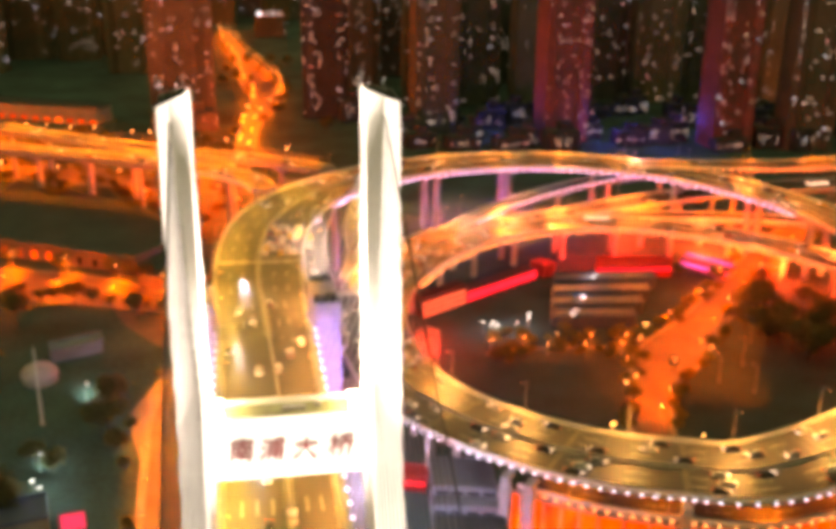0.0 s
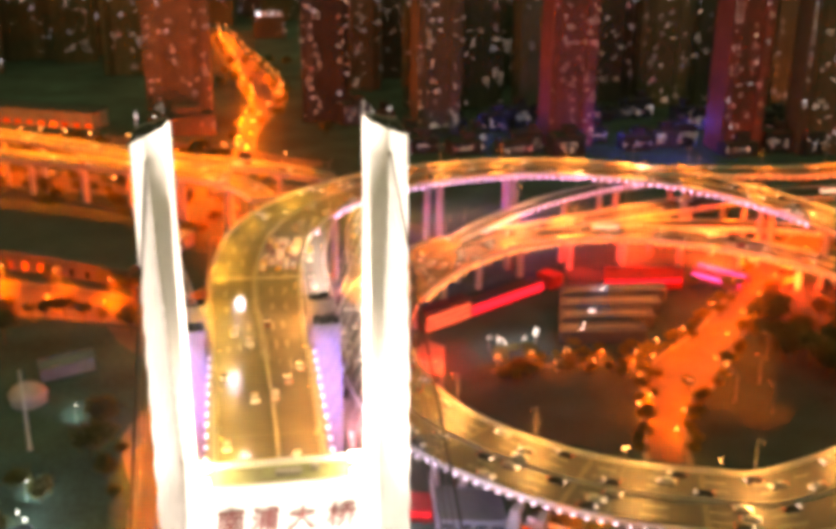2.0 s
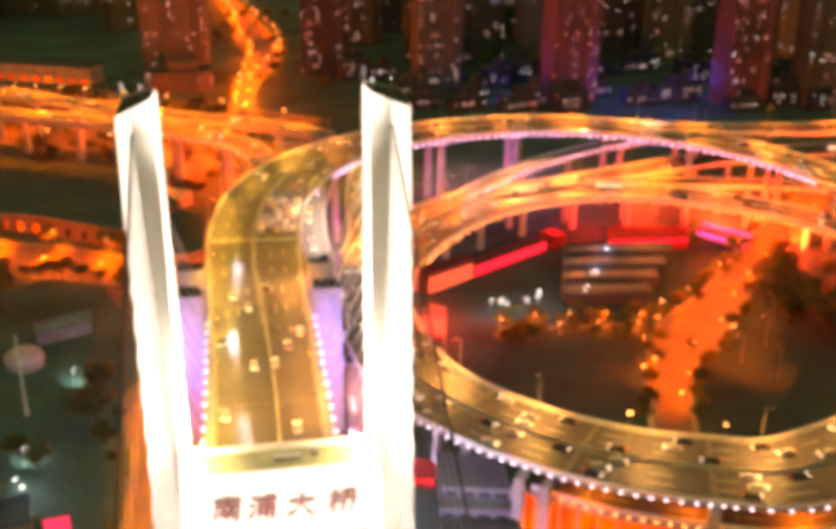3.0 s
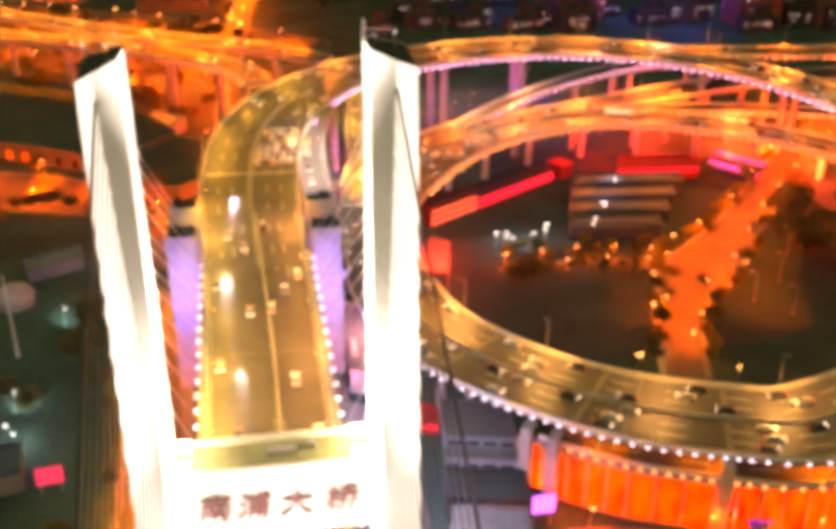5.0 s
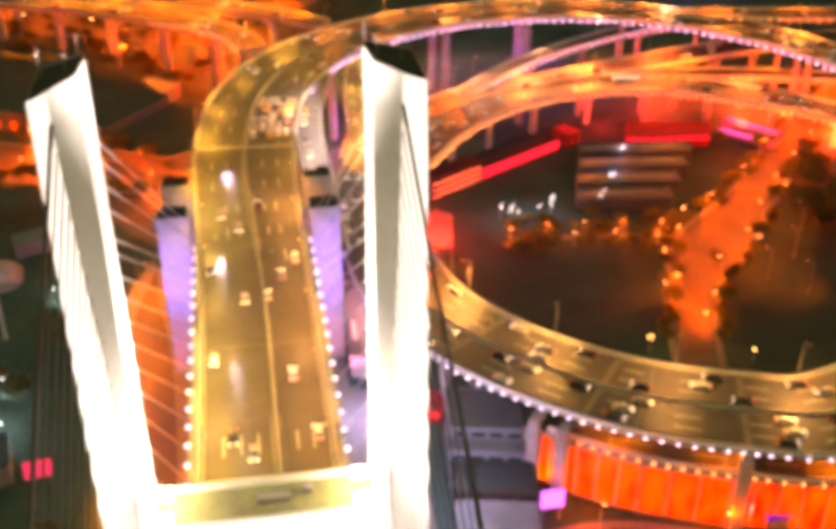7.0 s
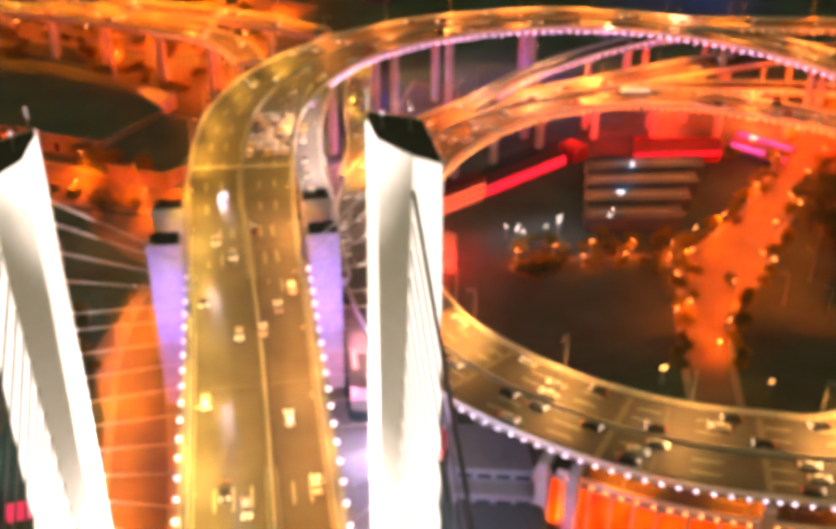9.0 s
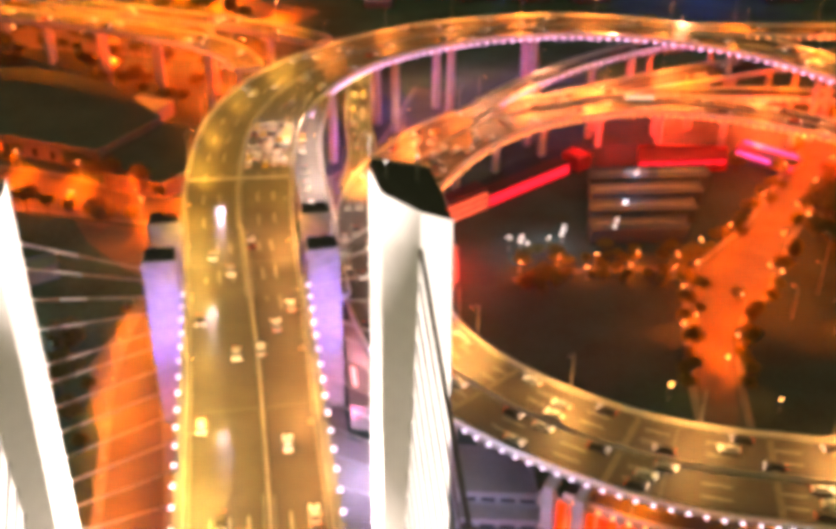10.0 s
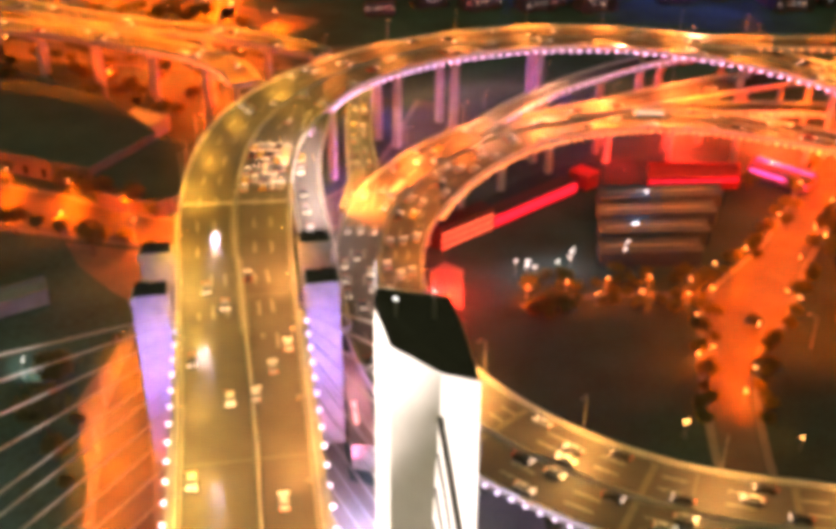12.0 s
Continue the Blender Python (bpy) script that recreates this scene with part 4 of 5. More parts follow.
# ---- trees ----
def tree_kind(seed, height, spread):
    r = random.Random(seed)
    trunk = bmesh.new()
    rod(trunk, (0, 0, 0), (0.1, 0, height * 0.45), 0.28, 0.16, 7)
    tips = []
    for i in range(7):
        a = i * 2.4 + r.uniform(-0.4, 0.4)
        top = Vector((math.cos(a) * spread * r.uniform(0.3, 0.7), math.sin(a) * spread * r.uniform(0.3, 0.7), height * r.uniform(0.62, 0.9)))
        rod(trunk, (0.05, 0, height * r.uniform(0.3, 0.45)), top, 0.12, 0.04, 5)
        tips.append(top)
    verts, faces = [], []
    for i in range(900):
        t = r.choice(tips)
        c = t + Vector((r.gauss(0, 1), r.gauss(0, 1), r.gauss(0, 0.8))) * spread * 0.30
        n = Vector((r.uniform(-1, 1), r.uniform(-1, 1), r.uniform(0.1, 1))).normalized()
        u = n.orthogonal().normalized()
        v = n.cross(u)
        s = r.uniform(0.35, 0.85)
        k = len(verts)
        verts += [c + u * s, c + v * s * 0.6 + n * 0.1, c - u * s, c - v * s * 0.6 + n * 0.1]
        faces.append((k, k + 1, k + 2, k + 3))
    me_t = bpy.data.meshes.new("trunk")
    trunk.to_mesh(me_t)
    trunk.free()
    return me_t, mesh("crown", verts, faces, LEAF)


KINDS = [tree_kind(1, 11, 4.8), tree_kind(2, 9, 4.2), tree_kind(3, 13, 5.4)]


FAR_TREES = []


def tree(x, y, k, size, turn):
    if y > 350 or abs(x) > 260:
        FAR_TREES.append(pose(x, y, 0, 0, 0, turn) @ Matrix.Scale(size, 4))
        return
    thing = empty("tree", pose(x, y, 0, 0, 0, turn), "leafy city tree standing in the dark park", "tree", "trees of the park")
    thing.scale = (size, size, size)
    part("trunk", KINDS[k][0], BARK, thing)
    part("crown", KINDS[k][1], LEAF, thing)


def off_streets(x, y, room=4.0):
    for line in (PARK_STREET, PARK_LANE, BANK_STREET, CROSS_STREET, RING_STREET, FAR_STREET, BACK_STREET, HILL_STREET):
        for q, w, hw, run in line[::2]:
            if (q.x - x) ** 2 + (q.y - y) ** 2 < (hw + room) ** 2:
                return False
    return True


def grove(count, x0, x1, y0, y1, inside=None, seed=1, blocks=(), big=1.0):
    r = random.Random(seed)
    n = 0
    for i in range(count * 12):
        x, y = r.uniform(x0, x1), r.uniform(y0, y1)
        if not off_streets(x, y) or (inside and not inside(x, y)) or any(a < x < b and c < y < d for a, b, c, d in blocks):
            continue
        tree(x, y, r.randrange(3), big * r.uniform(0.75, 1.25), r.uniform(0, 360))
        n += 1
        if n == count:
            break


HALLS = [(108, 186, 236, 316), (60, 135, 250, 316), (196, 226, 290, 325)]
LAWN = (62, 124, 130, 216)
grove(26, 150, 240, 200, 300, lambda x, y: (x - 146) ** 2 + (y - 222) ** 2 < 88 ** 2 and x + 0.6 * y > 325, 3, HALLS + [LAWN])
grove(16, 84, 138, 219, 236, None, 4, (), 0.4)
grove(60, -230, 10, 440, 600, None, 6)
grove(26, -72, -6, 396, 470, None, 9, [(-52, -26, 370, 398)], 0.7)
grove(10, -20, 70, 560, 1000, None, 8)
grove(84, -190, -46, 60, 290, None, 5, [(-92, -55, 205, 275)])


def street_trees(line, s0, s1, every, out, seed, small=0.6):
    r = random.Random(seed)
    s = s0
    while s < min(s1, line[-1][3]):
        for side in (-1, 1):
            if r.random() < 0.75:
                p, w, hw = at_run(line, s + r.uniform(-2, 2))
                q = p + w * side * (hw + out + r.uniform(0, 3))
                if off_streets(q.x, q.y, 1.5):
                    tree(q.x, q.y, r.randrange(3), small * r.uniform(0.75, 1.15), r.uniform(0, 360))
        s += every


street_trees(PARK_STREET, 40, 330, 8, 1.6, 21, 0.48)
shade = random.Random(41)
for i in range(40):
    p, w, hw = at_run(PARK_STREET, 48 + i * 5.2 + shade.uniform(-3, 3))
    q = p + w * hw * shade.choice((-1, 1)) * shade.uniform(0.6, 1.7)
    tree(q.x, q.y, shade.randrange(3), shade.uniform(0.3, 0.62), shade.uniform(0, 360))
for i in range(46):
    p, w, hw = at_run(PARK_LANE, shade.uniform(0, 62))
    q = p + w * shade.choice((-1, 1)) * shade.uniform(3.0, 11.0)
    tree(q.x, q.y, shade.randrange(3), shade.uniform(0.22, 0.46), shade.uniform(0, 360))
street_trees(FAR_STREET, 170, 480, 16, 4.0, 23)
street_trees(HILL_STREET, 70, 600, 24, 2.0, 24, 0.8)
plaza = random.Random(31)
for i in range(9):
    p, w, hw = at_run(HILL_STREET, plaza.uniform(180, 420))
    q = p + w * hw * plaza.uniform(-0.9, 0.9)
    tree(q.x, q.y, plaza.randrange(3), plaza.uniform(0.5, 1.0), plaza.uniform(0, 360))
for i in range(46):
    p, w, hw = at_run(FAR_STREET, plaza.uniform(150, 470))
    q = p + w * hw * plaza.uniform(-0.25, 0.25)
    tree(q.x, q.y, plaza.randrange(3), plaza.uniform(0.35, 0.7), plaza.uniform(0, 360))
street_trees(CROSS_STREET, 200, 410, 8, 1.6, 25, 0.75)
for i in range(4):
    p, w, hw = at_run(BANK_STREET, 70 + i * 30 + shade.uniform(-6, 6))
    q = Vector((p.x - hw * shade.uniform(0.95, 1.8), p.y, 0))
    tree(q.x - 4, q.y, shade.randrange(3), shade.uniform(0.35, 0.5), shade.uniform(0, 360))
# posts added for the orange glow between ramps and warehouse
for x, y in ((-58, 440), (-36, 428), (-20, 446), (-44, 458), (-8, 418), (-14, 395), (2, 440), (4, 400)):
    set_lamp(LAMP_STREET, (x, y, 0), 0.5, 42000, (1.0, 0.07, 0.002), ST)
# cool lamps added here to brighten the dark park
for x, y in ((-98, 172), (-70, 166), (-112, 216), (-62, 212), (-80, 140)):
    set_lamp(LAMP_COOL, (x, y, 0), 1.2, 2600, (0.76, 1.0, 0.86), (1.0, 5.0))

# the trees of the far streets, one mass of leaves and stems
verts, faces = [], []
for i, m in enumerate(FAR_TREES):
    me = KINDS[i % 3][1]
    k = len(verts)
    verts += [tuple(m @ v.co) for v in me.vertices]
    faces += [tuple(k + j for j in f.vertices) for f in list(me.polygons)[::2]]
    me = KINDS[i % 3][0]
    k = len(verts)
    verts += [tuple(m @ v.co) for v in me.vertices]
    faces += [tuple(k + j for j in f.vertices) for f in me.polygons]
tagged(part("far_trees", mesh("far_trees", verts, faces, LEAF), LEAF), "leafy street trees along the far boulevards", "trees", kind="stuff")


# ---- halls and small buildings ----
def hall(name, label, outline, h, wall, roofmat, lip=0.9, category="building", edge=None):
    """A low flat-roofed building with a parapet round its roof."""
    thing = empty(name, pose(0, 0, 0), label, category)
    part("wall", prism(bmesh.new(), outline, 0, h), wall, thing)
    cx, cy = sum(p[0] for p in outline) / len(outline), sum(p[1] for p in outline) / len(outline)
    part("roof", prism(bmesh.new(), [(cx + (x - cx) * 0.985, cy + (y - cy) * 0.985) for x, y in outline], h + 0.004, h + 0.12), roofmat, thing)
    for i in range(len(outline)):
        a, b = Vector((*outline[i], h)), Vector((*outline[(i + 1) % len(outline)], h))
        d = (b - a)
        mid = (a + b) / 2
        part("roof_parapet", boxed(mid.x, mid.y, h + 0.004, d.length - 0.3, 0.5, lip, turn=math.atan2(d.y, d.x)), edge or roofmat, thing)
    return thing


def facade_bays(thing, a, b, h, bay, w, ht, z, mat, proud=0.12, name="window"):
    a, b = Vector((*a, 0)), Vector((*b, 0))
    d = b - a
    n = Vector((d.y, -d.x, 0)).normalized()
    me = None
    turn = math.atan2(d.y, d.x)
    k = int(d.length // bay)
    for i in range(k):
        p = a + d * ((i + 0.5) / k) + n * proud * 0.5
        if me is None:
            bm = boxed(0, 0, 0, w, proud, ht)
            me = bpy.data.meshes.new(name)
            bm.to_mesh(me)
            bm.free()
            me.materials.append(mat)
        ob = part(name, me, mat, thing)
        ob.matrix_basis = pose(p.x, p.y, z, 0, 0, math.degrees(turn))


big = hall("warehouse", "large dark flat-roofed warehouse with an orange-lit front", [(-150, 382), (-92, 354), (-55, 332), (-32, 363), (-60, 414), (-130, 470)], 7.8, WALL_TAN, ROOF_DARK, edge=PAVING_PALE)
facade_bays(big, (-150, 382), (-92, 354), 8, 8, 2.4, 3.6, 1.0, ORANGE_WINDOW)
facade_bays(big, (-92, 354), (-55, 332), 8, 8, 2.4, 3.6, 1.0, GLASS_DARK)
yard = hall("storage_hall", "low dark-roofed hall beside the warehouse", [(-51, 315.5), (-29.5, 303.5), (-21, 310), (-20, 356), (-31.4, 362), (-54, 331.4)], 6.0, WALL_TAN, ROOF_DARK, edge=PAVING_PALE)
shop = hall("corner_shop", "small pale building lit by orange lamps", [(-50, 383), (-36, 372), (-28, 386), (-42, 396)], 6.0, WALL_STUCCO, WALL_STUCCO)
facade_bays(shop, (-50, 383), (-36, 372), 6, 4, 2, 2.6, 1.0, WIN_WARM)
row = hall("row_of_houses", "terrace of low houses along the orange boulevard", [(-215, 690), (-104, 640), (-96, 656), (-205, 708)], 12, WALL_STUCCO, ROOF_DARK)
# bays glow in place of the orange light on the house fronts
facade_bays(row, (-215, 690), (-104, 640), 12, 9, 5, 3, 1.0, ORANGE_WINDOW)

# dome and mast in the dark park
dome = empty("domed_pavilion", pose(-80, 229, 0), "pale round pavilion roof like a half-open shell", "pavilion")
bm = bmesh.new()
bmesh.ops.create_uvsphere(bm, u_segments=20, v_segments=10, radius=6.6)
bmesh.ops.delete(bm, geom=[v for v in bm.verts if v.co.z < -0.1], context="VERTS")
for v in bm.verts:
    v.co.z = v.co.z * 0.6 + 2.8
part("dome", bm, material("dome_skin", (0.50, 0.40, 0.40), 0.6, scale=0.3), dome)
bm = bmesh.new()
rod(bm, (0, 0, 0), (0, 0, 2.8), 6.2, sides=20)
part("drum", bm, WALL_STUCCO, dome)
mast = empty("flag_mast", pose(-74, 195.5, 0), "tall white mast on the grass", "mast")
bm = bmesh.new()
rod(bm, (0, 0, 0), (0, 0, 28), 0.45, 0.22, 8)
part("pole", bm, TOWER_WHITE, mast)
part("base", boxed(0, 0, 0, 1.6, 1.6, 0.6, bevel=0.1), CONCRETE, mast)
shed = hall("long_shed", "long low shed with a pale ribbed roof", [(-78, 243), (-60, 251), (-62, 259), (-80, 251)], 4.5, ROOF_GREY, ROOF_GREY)

# market halls inside the ring
for i in range(4):
    y0 = 247 + i * 13
    x0, x1 = 116 + i * 4.2, 150 + i * 8
    h = hall("market_hall", "long low hall with a grey sheet roof and pale ridge", [(x0, y0), (x1, y0 - 4), (x1 + 2, y0 + 5), (x0 + 2, y0 + 9)], 5.0, MARKET_ROOF, MARKET_ROOF, lip=0.5)
    part("ridge", boxed((x0 + x1) / 2 + 1, y0 + 2.5, 5.1, x1 - x0 - 3, 0.5, 0.6, taper=0.7, turn=math.atan2(-4, x1 - x0)), WALL_STUCCO, h)
red_shed = hall("red_lit_hall", "long hall washed in red neon light", [(152, 299), (187, 296), (191, 306), (157, 312)], 5.0, RED_AWNING, RED_AWNING, lip=0.6)
facade_bays(red_shed, (152, 299), (187, 296), 5, 5, 4.4, 1.2, 3.2, RED_NEON)
arcade = empty("neon_arcade", pose(0, 0, 0), "long arcade front with bands of red and orange neon", "arcade")
ax, ay, bx, by = 66, 265, 125, 302
turn = math.atan2(by - ay, bx - ax)
length = math.hypot(bx - ax, by - ay)
nx, ny = math.sin(turn), -math.cos(turn)
for s0, s1, tall, tubes, mat in ((0.0, 0.36, 8.4, 3, NEON_HOT), (0.36, 1.0, 4.8, 4, RED_NEON)):
    mx, my, run = ax + (bx - ax) * (s0 + s1) / 2, ay + (by - ay) * (s0 + s1) / 2, length * (s1 - s0)
    part("wall", boxed(mx - nx * 3, my - ny * 3, 0, run - 0.1, 6, tall, turn=turn), MAROON, arcade)
    part("roof", boxed(mx - nx * 3, my - ny * 3, tall + 0.004, run + 0.2, 6.6, 0.5, taper=0.97, turn=turn), MAROON, arcade)
    for k in range(tubes):
        part("neon_tube", boxed(mx + nx * 0.2, my + ny * 0.2, 0.9 + k * (tall - 1.2) / tubes, run * 0.97, 0.3, 0.45 if mat is NEON_HOT else 0.75, turn=turn), mat, arcade, "glowing orange-red neon tube" if mat is NEON_HOT else "glowing red neon tube")
part("end_block", boxed(bx + 4.5, by + 6, 0, 7, 9, 6.0, bevel=0.2, turn=turn), RED_AWNING, arcade, "red end block")
# paler sheet added here so the red light shows on the ground
red_light_sheet = sheet("pavement", [(57, 232), (66, 228), (71, 252), (66, 258), (60, 252)], 0.02, PAVING)
tagged(red_light_sheet, "paler ground sheet added beneath the ramp to catch red light", "pavement", kind="structure")
pink = empty("pink_pavilion", pose(207.5, 301, 0, 0, 0, -52), "low pavilion with a curved pink neon roof", "pavilion")
bm = bmesh.new()
for i in range(9):
    a, b = math.pi * i / 9, math.pi * (i + 1) / 9
    q = [bm.verts.new((x, -math.cos(t) * 5, math.sin(t) * 3.4 + 2)) for t in (a, b) for x in (-12, 12)]
    bm.faces.new((q[0], q[1], q[3], q[2]))
bmesh.ops.remove_doubles(bm, verts=bm.verts, dist=0.01)
bmesh.ops.recalc_face_normals(bm, faces=bm.faces)
part("roof", bm, PINK_PANEL, pink)
part("wall", boxed(0, 0, 0, 23, 9.6, 2.0), PINK_PANEL, pink)
part("neon_tube", boxed(0, -5.1, 2.0, 23, 0.3, 0.8), PINK_NEON, pink, "glowing pink tube")
part("neon_tube", boxed(0, 0, 5.42, 23, 0.8, 0.3), PINK_NEON, pink, "glowing pink tube")


def lamp_cluster(x, y, n, seed, mat, h=5.0, energy=0, colour=WHITE):
    r = random.Random(seed)
    for i in range(n):
        thing = empty("park_lamp", pose(x + r.uniform(-4, 4), y + r.uniform(-4, 4), 0), "short post lamp with a bright round head", "lamp", "lamps in the park")
        bm = bmesh.new()
        rod(bm, (0, 0, 0), (0, 0, h), 0.1, 0.07)
        part("pole", bm, STEEL, thing)
        bm = bmesh.new()
        bmesh.ops.create_icosphere(bm, subdivisions=1, radius=0.36)
        bmesh.ops.translate(bm, verts=bm.verts, vec=(0, 0, h + 0.3))
        part("globe", bm, mat, thing, "glowing globe")
    if energy:
        lamp("POINT", (x, y, h + 2), energy, colour, 0.6)


lamp_cluster(90, 243, 4, 1, COOL_LAMP, energy=2500)
lamp_cluster(104, 247, 4, 2, COOL_LAMP, energy=2500)
lamp_cluster(112, 158, 2, 3, SODIUM, energy=500, colour=(1, 0.8, 0.1))
for x, y, seed in ((152, 236, 11), (134, 207, 12), (128, 187, 13), (135, 168, 14), (134, 153, 15), (198, 249, 16), (169, 210, 17)):
    lamp_cluster(x, y, 1, seed, SODIUM, 4.0, 900, (1.0, 0.3, 0.03))
lamp_cluster(136, 268, 2, 4, COOL_LAMP, energy=700, colour=(0.5, 0.75, 1.0))
lamp_cluster(146, 286, 3, 5, COOL_LAMP, energy=700, colour=(0.5, 0.75, 1.0))
lamp_cluster(125, 250, 2, 6, COOL_LAMP)

# buildings beside and beneath the near turn of the ramp
for k, (x0, y0, x1, y1, h, mat) in enumerate(((43.5, 117, 60.5, 133, 14.0, ROOF_GREY), (42, 112, 59.5, 117, 11.0, ROOF_GREY), (41, 101, 60, 112, 8.5, ROOF_DARK), (40, 91, 58, 101, 6.0, ROOF_GREY), (39, 82, 56, 91, 3.6, WALL_STUCCO))):
    office = hall("office_block", "grey-blue stepped office block half under the ramp", [(x0, y0), (x1, y0 - 4), (x1 + 1.5, y1 - 4.4), (x0 + 1.5, y1 - 0.4)], h, mat, mat, lip=0.5)
    facade_bays(office, (x0, y0), (x1, y0 - 4), h, 4, 3.2, 1.0, h - 2.2, GLASS_DARK)
# bare bluish fill lights added over quay and offices, no fixtures
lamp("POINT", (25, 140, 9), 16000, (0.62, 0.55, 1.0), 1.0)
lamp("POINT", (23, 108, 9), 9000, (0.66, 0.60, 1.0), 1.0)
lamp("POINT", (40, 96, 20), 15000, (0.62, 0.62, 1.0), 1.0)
# block, glow strip and bare pink light stand in for a lit ramp
canopy = hall("quay_canopy", "low block standing in for a pink-lit ramp", [(24, 160), (30, 158), (31, 198), (26, 200)], 7.0, WALL_STUCCO, WALL_STUCCO)
part("roof_light", boxed(26.3, 172, 7.95, 1.0, 9, 0.3, turn=-0.03), WIN_RED, canopy, "rosy glow added for the pink-lit patch")
lamp("POINT", (34, 180, 13), 9000, (1.0, 0.40, 0.45), 0.8)
screen = empty("video_screen", pose(63.5, 97, 0), "violet glowing advertising screen on posts", "screen")
part("panel", boxed(0, 0, 4, 5.5, 0.5, 5, bevel=0.05), VIOLET_SCREEN, screen)
for x in (-2, 2):
    part("post", boxed(x, 0.3, 0, 0.4, 0.4, 4.2), STEEL, screen)
shops = empty("shop_row", pose(0, 0, 0), "long shop front under the ramp washed in orange light", "shops")
FRONT = [(61.5, 114), (71.5, 104.8), (84, 96.5), (102.3, 88.6), (124, 83.8), (150, 86.5)]
for (x0, y0), (x1, y1) in zip(FRONT, FRONT[1:]):
    run, turn = math.hypot(x1 - x0, y1 - y0), math.atan2(y1 - y0, x1 - x0)
    n = (math.sin(turn), -math.cos(turn))
    mx, my = (x0 + x1) / 2, (y0 + y1) / 2
    part("wall", boxed(mx, my, 0, run + 0.3, 0.6, 14.9, turn=turn), SHOP_WALL, shops)
    bays = max(2, int(run // 5))
    for i in range(bays):
        k = (i + 0.5) / bays
        bx, by = x0 + (x1 - x0) * k, y0 + (y1 - y0) * k
        # glowing panels put the orange wash on the wall, not real glazing
        part("window", boxed(bx + n[0] * 0.36, by + n[1] * 0.36, 0.4, run / bays * 0.93, 0.12, 13.6, turn=turn), WALL_GLOW, shops, "glowing panel standing in for the orange-lit wall")
        part("pilaster", boxed(x0 + (x1 - x0) * i / bays + n[0] * 0.5, y0 + (y1 - y0) * i / bays + n[1] * 0.5, 0, 0.7, 0.5, 14.9, turn=turn), SHOP_WALL, shops)
    for k in ((0.5,) if run < 16 else (0.25, 0.75)):
        # bare uplights added at the wall foot, no fixtures
        lamp("SPOT", (x0 + (x1 - x0) * k + n[0] * 4.5, y0 + (y1 - y0) * k + n[1] * 4.5, 1.0), 9000 if x0 < 70 else 3000, (1.0, 0.26, 0.002) if x0 < 70 else (1.0, 0.11, 0.0002), 0.4, aim=(x0 + (x1 - x0) * k, y0 + (y1 - y0) * k, 7.5), cone=105, blend=1.0)

market = hall("red_lit_stall", "row of stalls washed in red neon under the ramp", [(97, 92), (111, 89.8), (112, 93.5), (98, 95.8)], 4.0, RED_AWNING, RED_AWNING, lip=0.4)
facade_bays(market, (97, 92), (111, 89.8), 4, 4.6, 4.0, 1.6, 1.4, RED_NEON)
lamp("POINT", (107, 86, 6), 5000, RED, 0.6)
blue = hall("blue_canopy", "long low canopy glowing deep blue beside the street", [(111, 84.5), (150, 88), (149, 93), (112, 90)], 4.0, WALL_STUCCO, BLUE_PANEL, lip=0.3)
red_stall = hall("red_lit_kiosk", "small kiosk glowing red beside the bridge", [(38, 138), (45, 136), (46, 143), (39, 145)], 5.0, RED_AWNING, RED_AWNING, lip=0.4)
facade_bays(red_stall, (38, 138), (45, 136), 5, 3.4, 3.0, 1.4, 2.0, RED_NEON)
board = empty("billboard", pose(-55, 128, 0, 0, 0, 8), "rose-red lit billboard on two posts", "billboard")
part("panel", boxed(0, 0, 3, 6.5, 0.5, 5.0, bevel=0.05), glow("billboard_face", (0.9, 0.05, 0.12), 0.8), board)
for x in (-2.4, 2.4):
    part("post", boxed(x, 0.3, 0, 0.4, 0.4, 3.2), STEEL, board)
depot = hall("blue_roofed_depot", "low depot with a blue-grey roof by the river", [(-96, 122), (-62, 130), (-64, 142), (-98, 134)], 6.0, WALL_STUCCO, material("blue_roof", (0.10, 0.13, 0.24), 0.6, scale=0.1))
lamp_cluster(-67, 150, 2, 9, COOL_LAMP, 4.0, energy=2500, colour=(0.8, 0.95, 0.9))
forecourt = empty("forecourt_canopy", pose(436, 605, 0, 0, 0, -10), "flat canopy lit yellow from beneath, far beyond the ramps", "canopy")
part("roof", boxed(0, 0, 6, 40, 24, 1.2, bevel=0.1), WALL_STUCCO, forecourt)
part("light_band", boxed(0, -12.2, 5.0, 40, 0.5, 2.2), glow("forecourt_light", (1.0, 0.45, 0.06), 1.6), forecourt, "glowing amber fascia")
for x in (-15, 0, 15):
    part("column", boxed(x, 0, 0, 1, 1, 6), CONCRETE, forecourt)
lamp("POINT", (436, 585, 12), 60000, AMBER, 1.0)


# ---- skyline ----
def window_mesh(mat):
    bm = boxed(0, 0, 0, 0.95, 0.14, 1.1)
    me = bpy.data.meshes.new("window")
    bm.to_mesh(me)
    bm.free()
    me.materials.append(mat)
    return me


PANES = [window_mesh(WIN_WARM), window_mesh(WIN_COOL), window_mesh(WIN_RED)]
srng = random.Random(11)


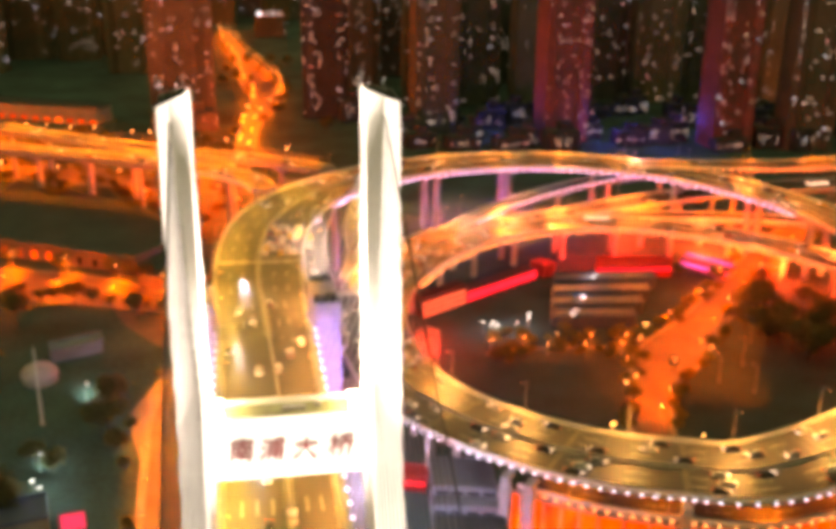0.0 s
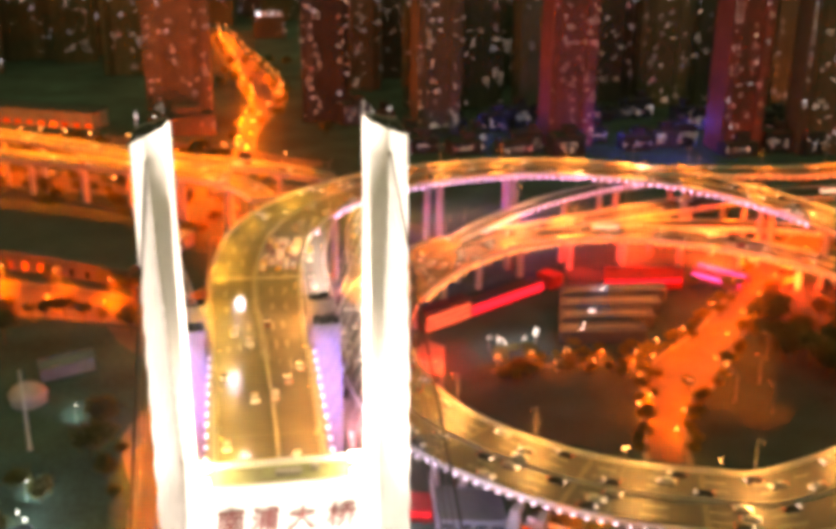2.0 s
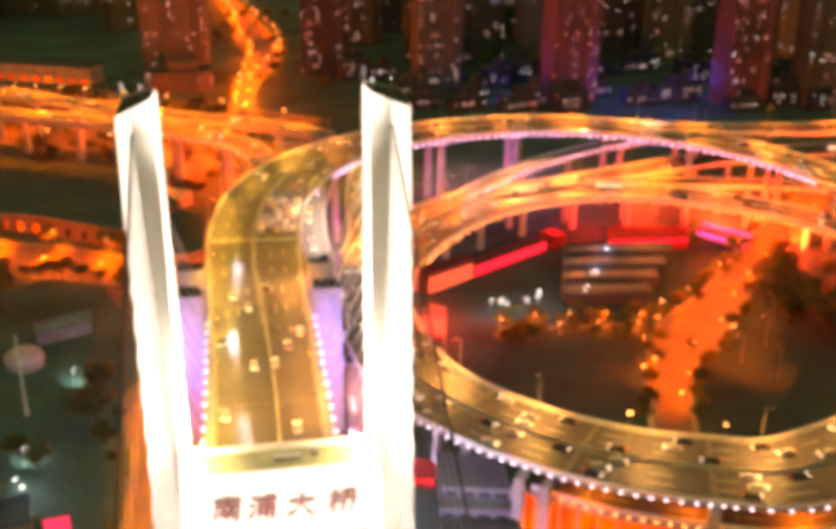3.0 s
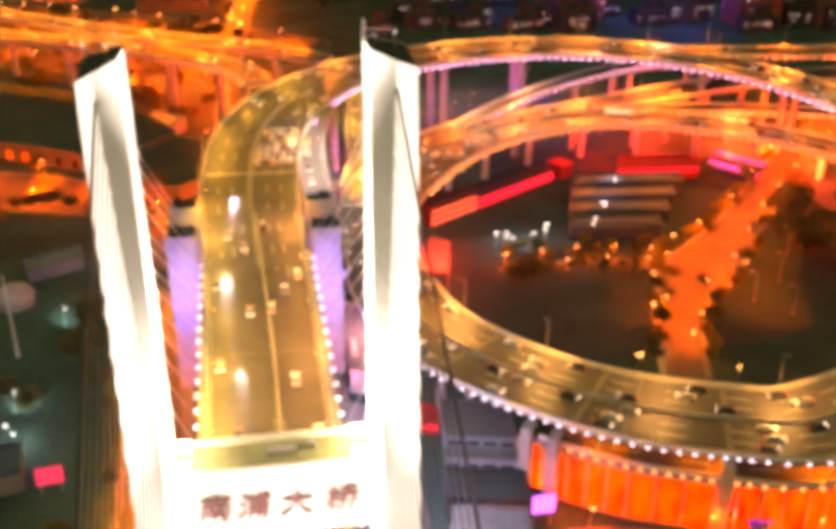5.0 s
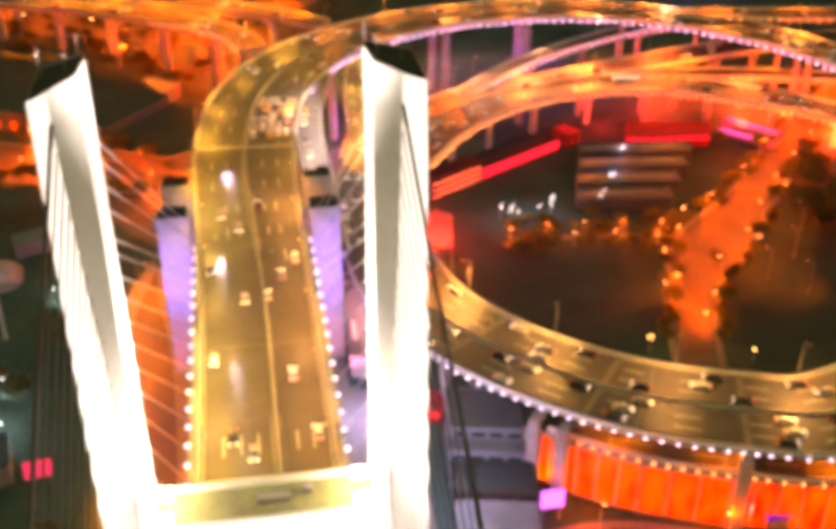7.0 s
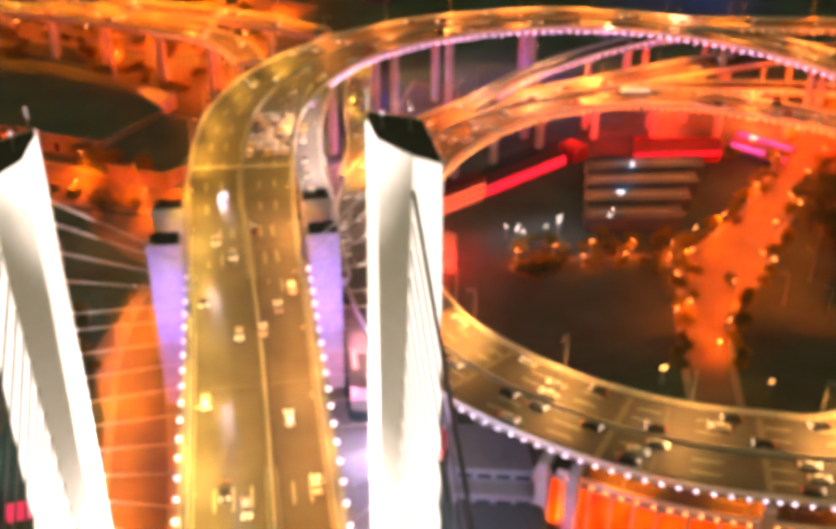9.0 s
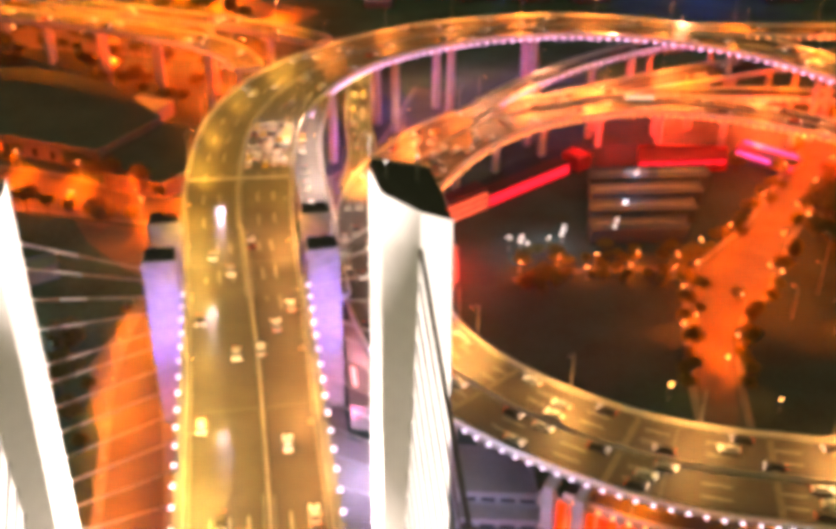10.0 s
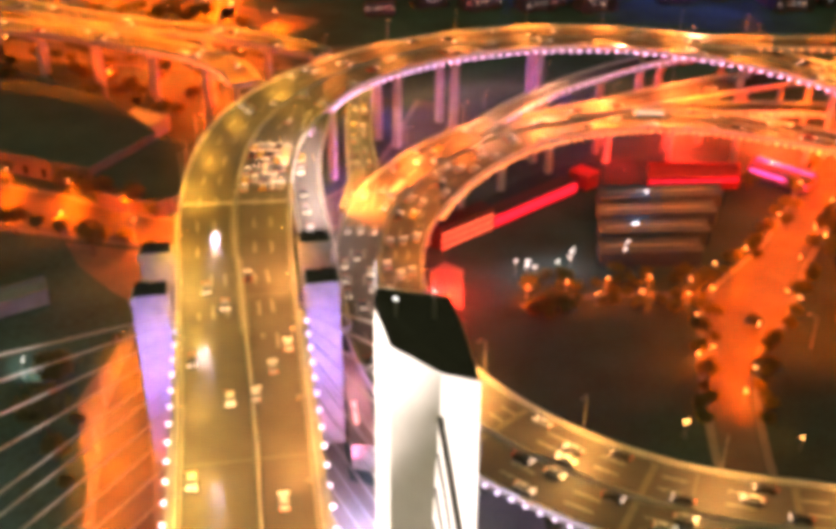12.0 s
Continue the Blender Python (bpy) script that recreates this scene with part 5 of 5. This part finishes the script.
def tower_block(x, y, w, d, h, wall, turn, lit, tones, label, faint=0):
    """A high-rise: its brightest windows are parts of their own, the faint ones one fine mesh of panes."""
    thing = empty("apartment_tower", pose(x, y, 0, 0, 0, turn), label, "high-rise", "skyline of high-rises")
    part("wall", boxed(0, 0, 0, w, d, h), wall, thing)
    for bx in (-w * 0.32, w * 0.32):
        part("bay", boxed(bx, -d / 2 - 0.7, 0, w * 0.16, 1.4, h - 3), wall, thing)
    part("roof", boxed(0, 0, h + 0.004, w * 0.9, d * 0.9, 1.0), ROOF_DARK, thing)
    part("plant_room", boxed(w * 0.1, 0, h + 1.0, w * 0.4, d * 0.5, 5, bevel=0.2), wall, thing)
    floors, bays = int(h // 3.4), max(2, int(w // 2.7))
    spots = [(f, b) for f in range(1, floors) for b in range(bays)]
    # people live stair by stair: some columns of rooms are lit far more than others
    busy = [srng.random() ** 2 + 0.08 for b in range(bays)]
    order = sorted(spots, key=lambda q: srng.random() ** (1 / busy[q[1]]), reverse=True)[:lit + faint]
    srng.shuffle(order)
    verts, faces = [], []
    for i, (f, b) in enumerate(order):
        px = -w / 2 + (b + 0.5) * w / bays
        inside_bay = any(abs(px - q) < w * 0.08 + 1.0 for q in (-w * 0.32, w * 0.32)) and f * 3.4 + 2.8 < h - 3
        place = (px, -d / 2 - (1.44 if inside_bay else 0.06), f * 3.4 + 0.8)
        if i < lit:
            part("window", srng.choices(PANES, tones)[0], None, thing).location = place
            continue
        k, half, tall = len(verts), srng.uniform(0.25, 0.55), srng.uniform(0.5, 1.0)
        for y2 in (-0.07, 0.07):
            for sx, sz in ((-half, 0), (half, 0), (half, tall), (-half, tall)):
                verts.append((place[0] + sx, place[1] + y2, place[2] + sz))
        faces += [tuple(k + j for j in q) for q in ((0, 1, 2, 3), (4, 7, 6, 5), (0, 4, 5, 1), (1, 5, 6, 2), (2, 6, 7, 3), (3, 7, 4, 0))]
    if verts:
        mat = WIN_FAINT_RED if wall is WALL_RED_LIT else WIN_FAINT
        tagged(part("faint_glazing", mesh("faint_glazing", verts, faces, mat), mat, thing, "dimly lit windows on many floors"), kind="stuff")


R_L, B_L, G_L = "tall apartment tower with scattered lit windows, red glow in wall colour", "tall dim brown apartment tower with scattered lit windows", "dark high-rise with scattered lit windows"
TOWERS = [(-45, 665, 46, 130, WALL_BROWN), (60, 655, 34, 130, WALL_NIGHT), (131, 600, 30, 140, WALL_BROWN), (213, 560, 31, 150, WALL_RED_LIT), (320, 530, 29, 150, WALL_RED_LIT), (372, 520, 32, 120, WALL_BROWN)]
for x, y, w, h, wall in TOWERS:
    tower_block(x, y, w, 24, h, wall, srng.uniform(-6, 6), 26, (3, 2, 3) if wall is WALL_RED_LIT else (3, 3, 1), R_L if wall is WALL_RED_LIT else B_L, 40)
for i in range(34):
    x = -420 + i * 27 + srng.uniform(-8, 8)
    y = srng.uniform(690, 900) + (60 if -90 < x < 110 else 0)
    if x < -75:
        y += 130
    if -75 < x - (y - 700) * 0.02 < 80 and y < 1100:
        y = srng.uniform(1150, 1300)
    tower_block(x, y, srng.uniform(26, 46), 22, srng.uniform(80, 165), (WALL_GREEN if x < -60 else srng.choice((WALL_GREEN, WALL_GREEN, WALL_BROWN))), srng.uniform(-10, 10), 14, (3, 3, 1), G_L, 24)
for i in range(11):
    x = 150 + i * 34 + srng.uniform(-6, 6)
    tower_block(x, srng.uniform(640, 700), srng.uniform(30, 38), 22, srng.uniform(110, 150), srng.choice((WALL_GREEN, WALL_BROWN)), srng.uniform(-8, 8), 14, (3, 3, 1), G_L, 24)
for i in range(50):
    x = 84 + (i % 25) * 17.5 + srng.uniform(-6, 6)
    tower_block(x, srng.uniform(470, 520) + (60 if x < 300 else 30) + (70 if i > 24 else 0), srng.uniform(14, 24), 14, srng.uniform(6, 15), WALL_NIGHT, srng.uniform(-15, 15), 3, (3, 4, 1), "low dark block among the high-rises with few lit windows", 3)

tower_block(-43, 622, 46, 16, 13, WALL_TAN, 3, 3, (3, 1, 3), "low tan block at the foot of a tower")

# a flat block with a pale sign on its roof at the end of the far street
tower_block(33, 1062, 34, 16, 22, WALL_BROWN, 0, 4, (3, 4, 1), "flat-roofed block under a pale roof sign")
bars = empty("roof_sign", pose(33, 1056, 23.004), "pale lit roof sign of short bars", "sign")
for i in range(4):
    part("bar", boxed(-11 + i * 7.2, 0, 1.0, 4.6, 0.4, 3.4, bevel=0.05), WIN_COOL, bars)
part("rail", boxed(0, 0.6, 0, 30, 0.4, 1.0), STEEL, bars)

# bare blue lights added among the low blocks for a glow, no fixtures
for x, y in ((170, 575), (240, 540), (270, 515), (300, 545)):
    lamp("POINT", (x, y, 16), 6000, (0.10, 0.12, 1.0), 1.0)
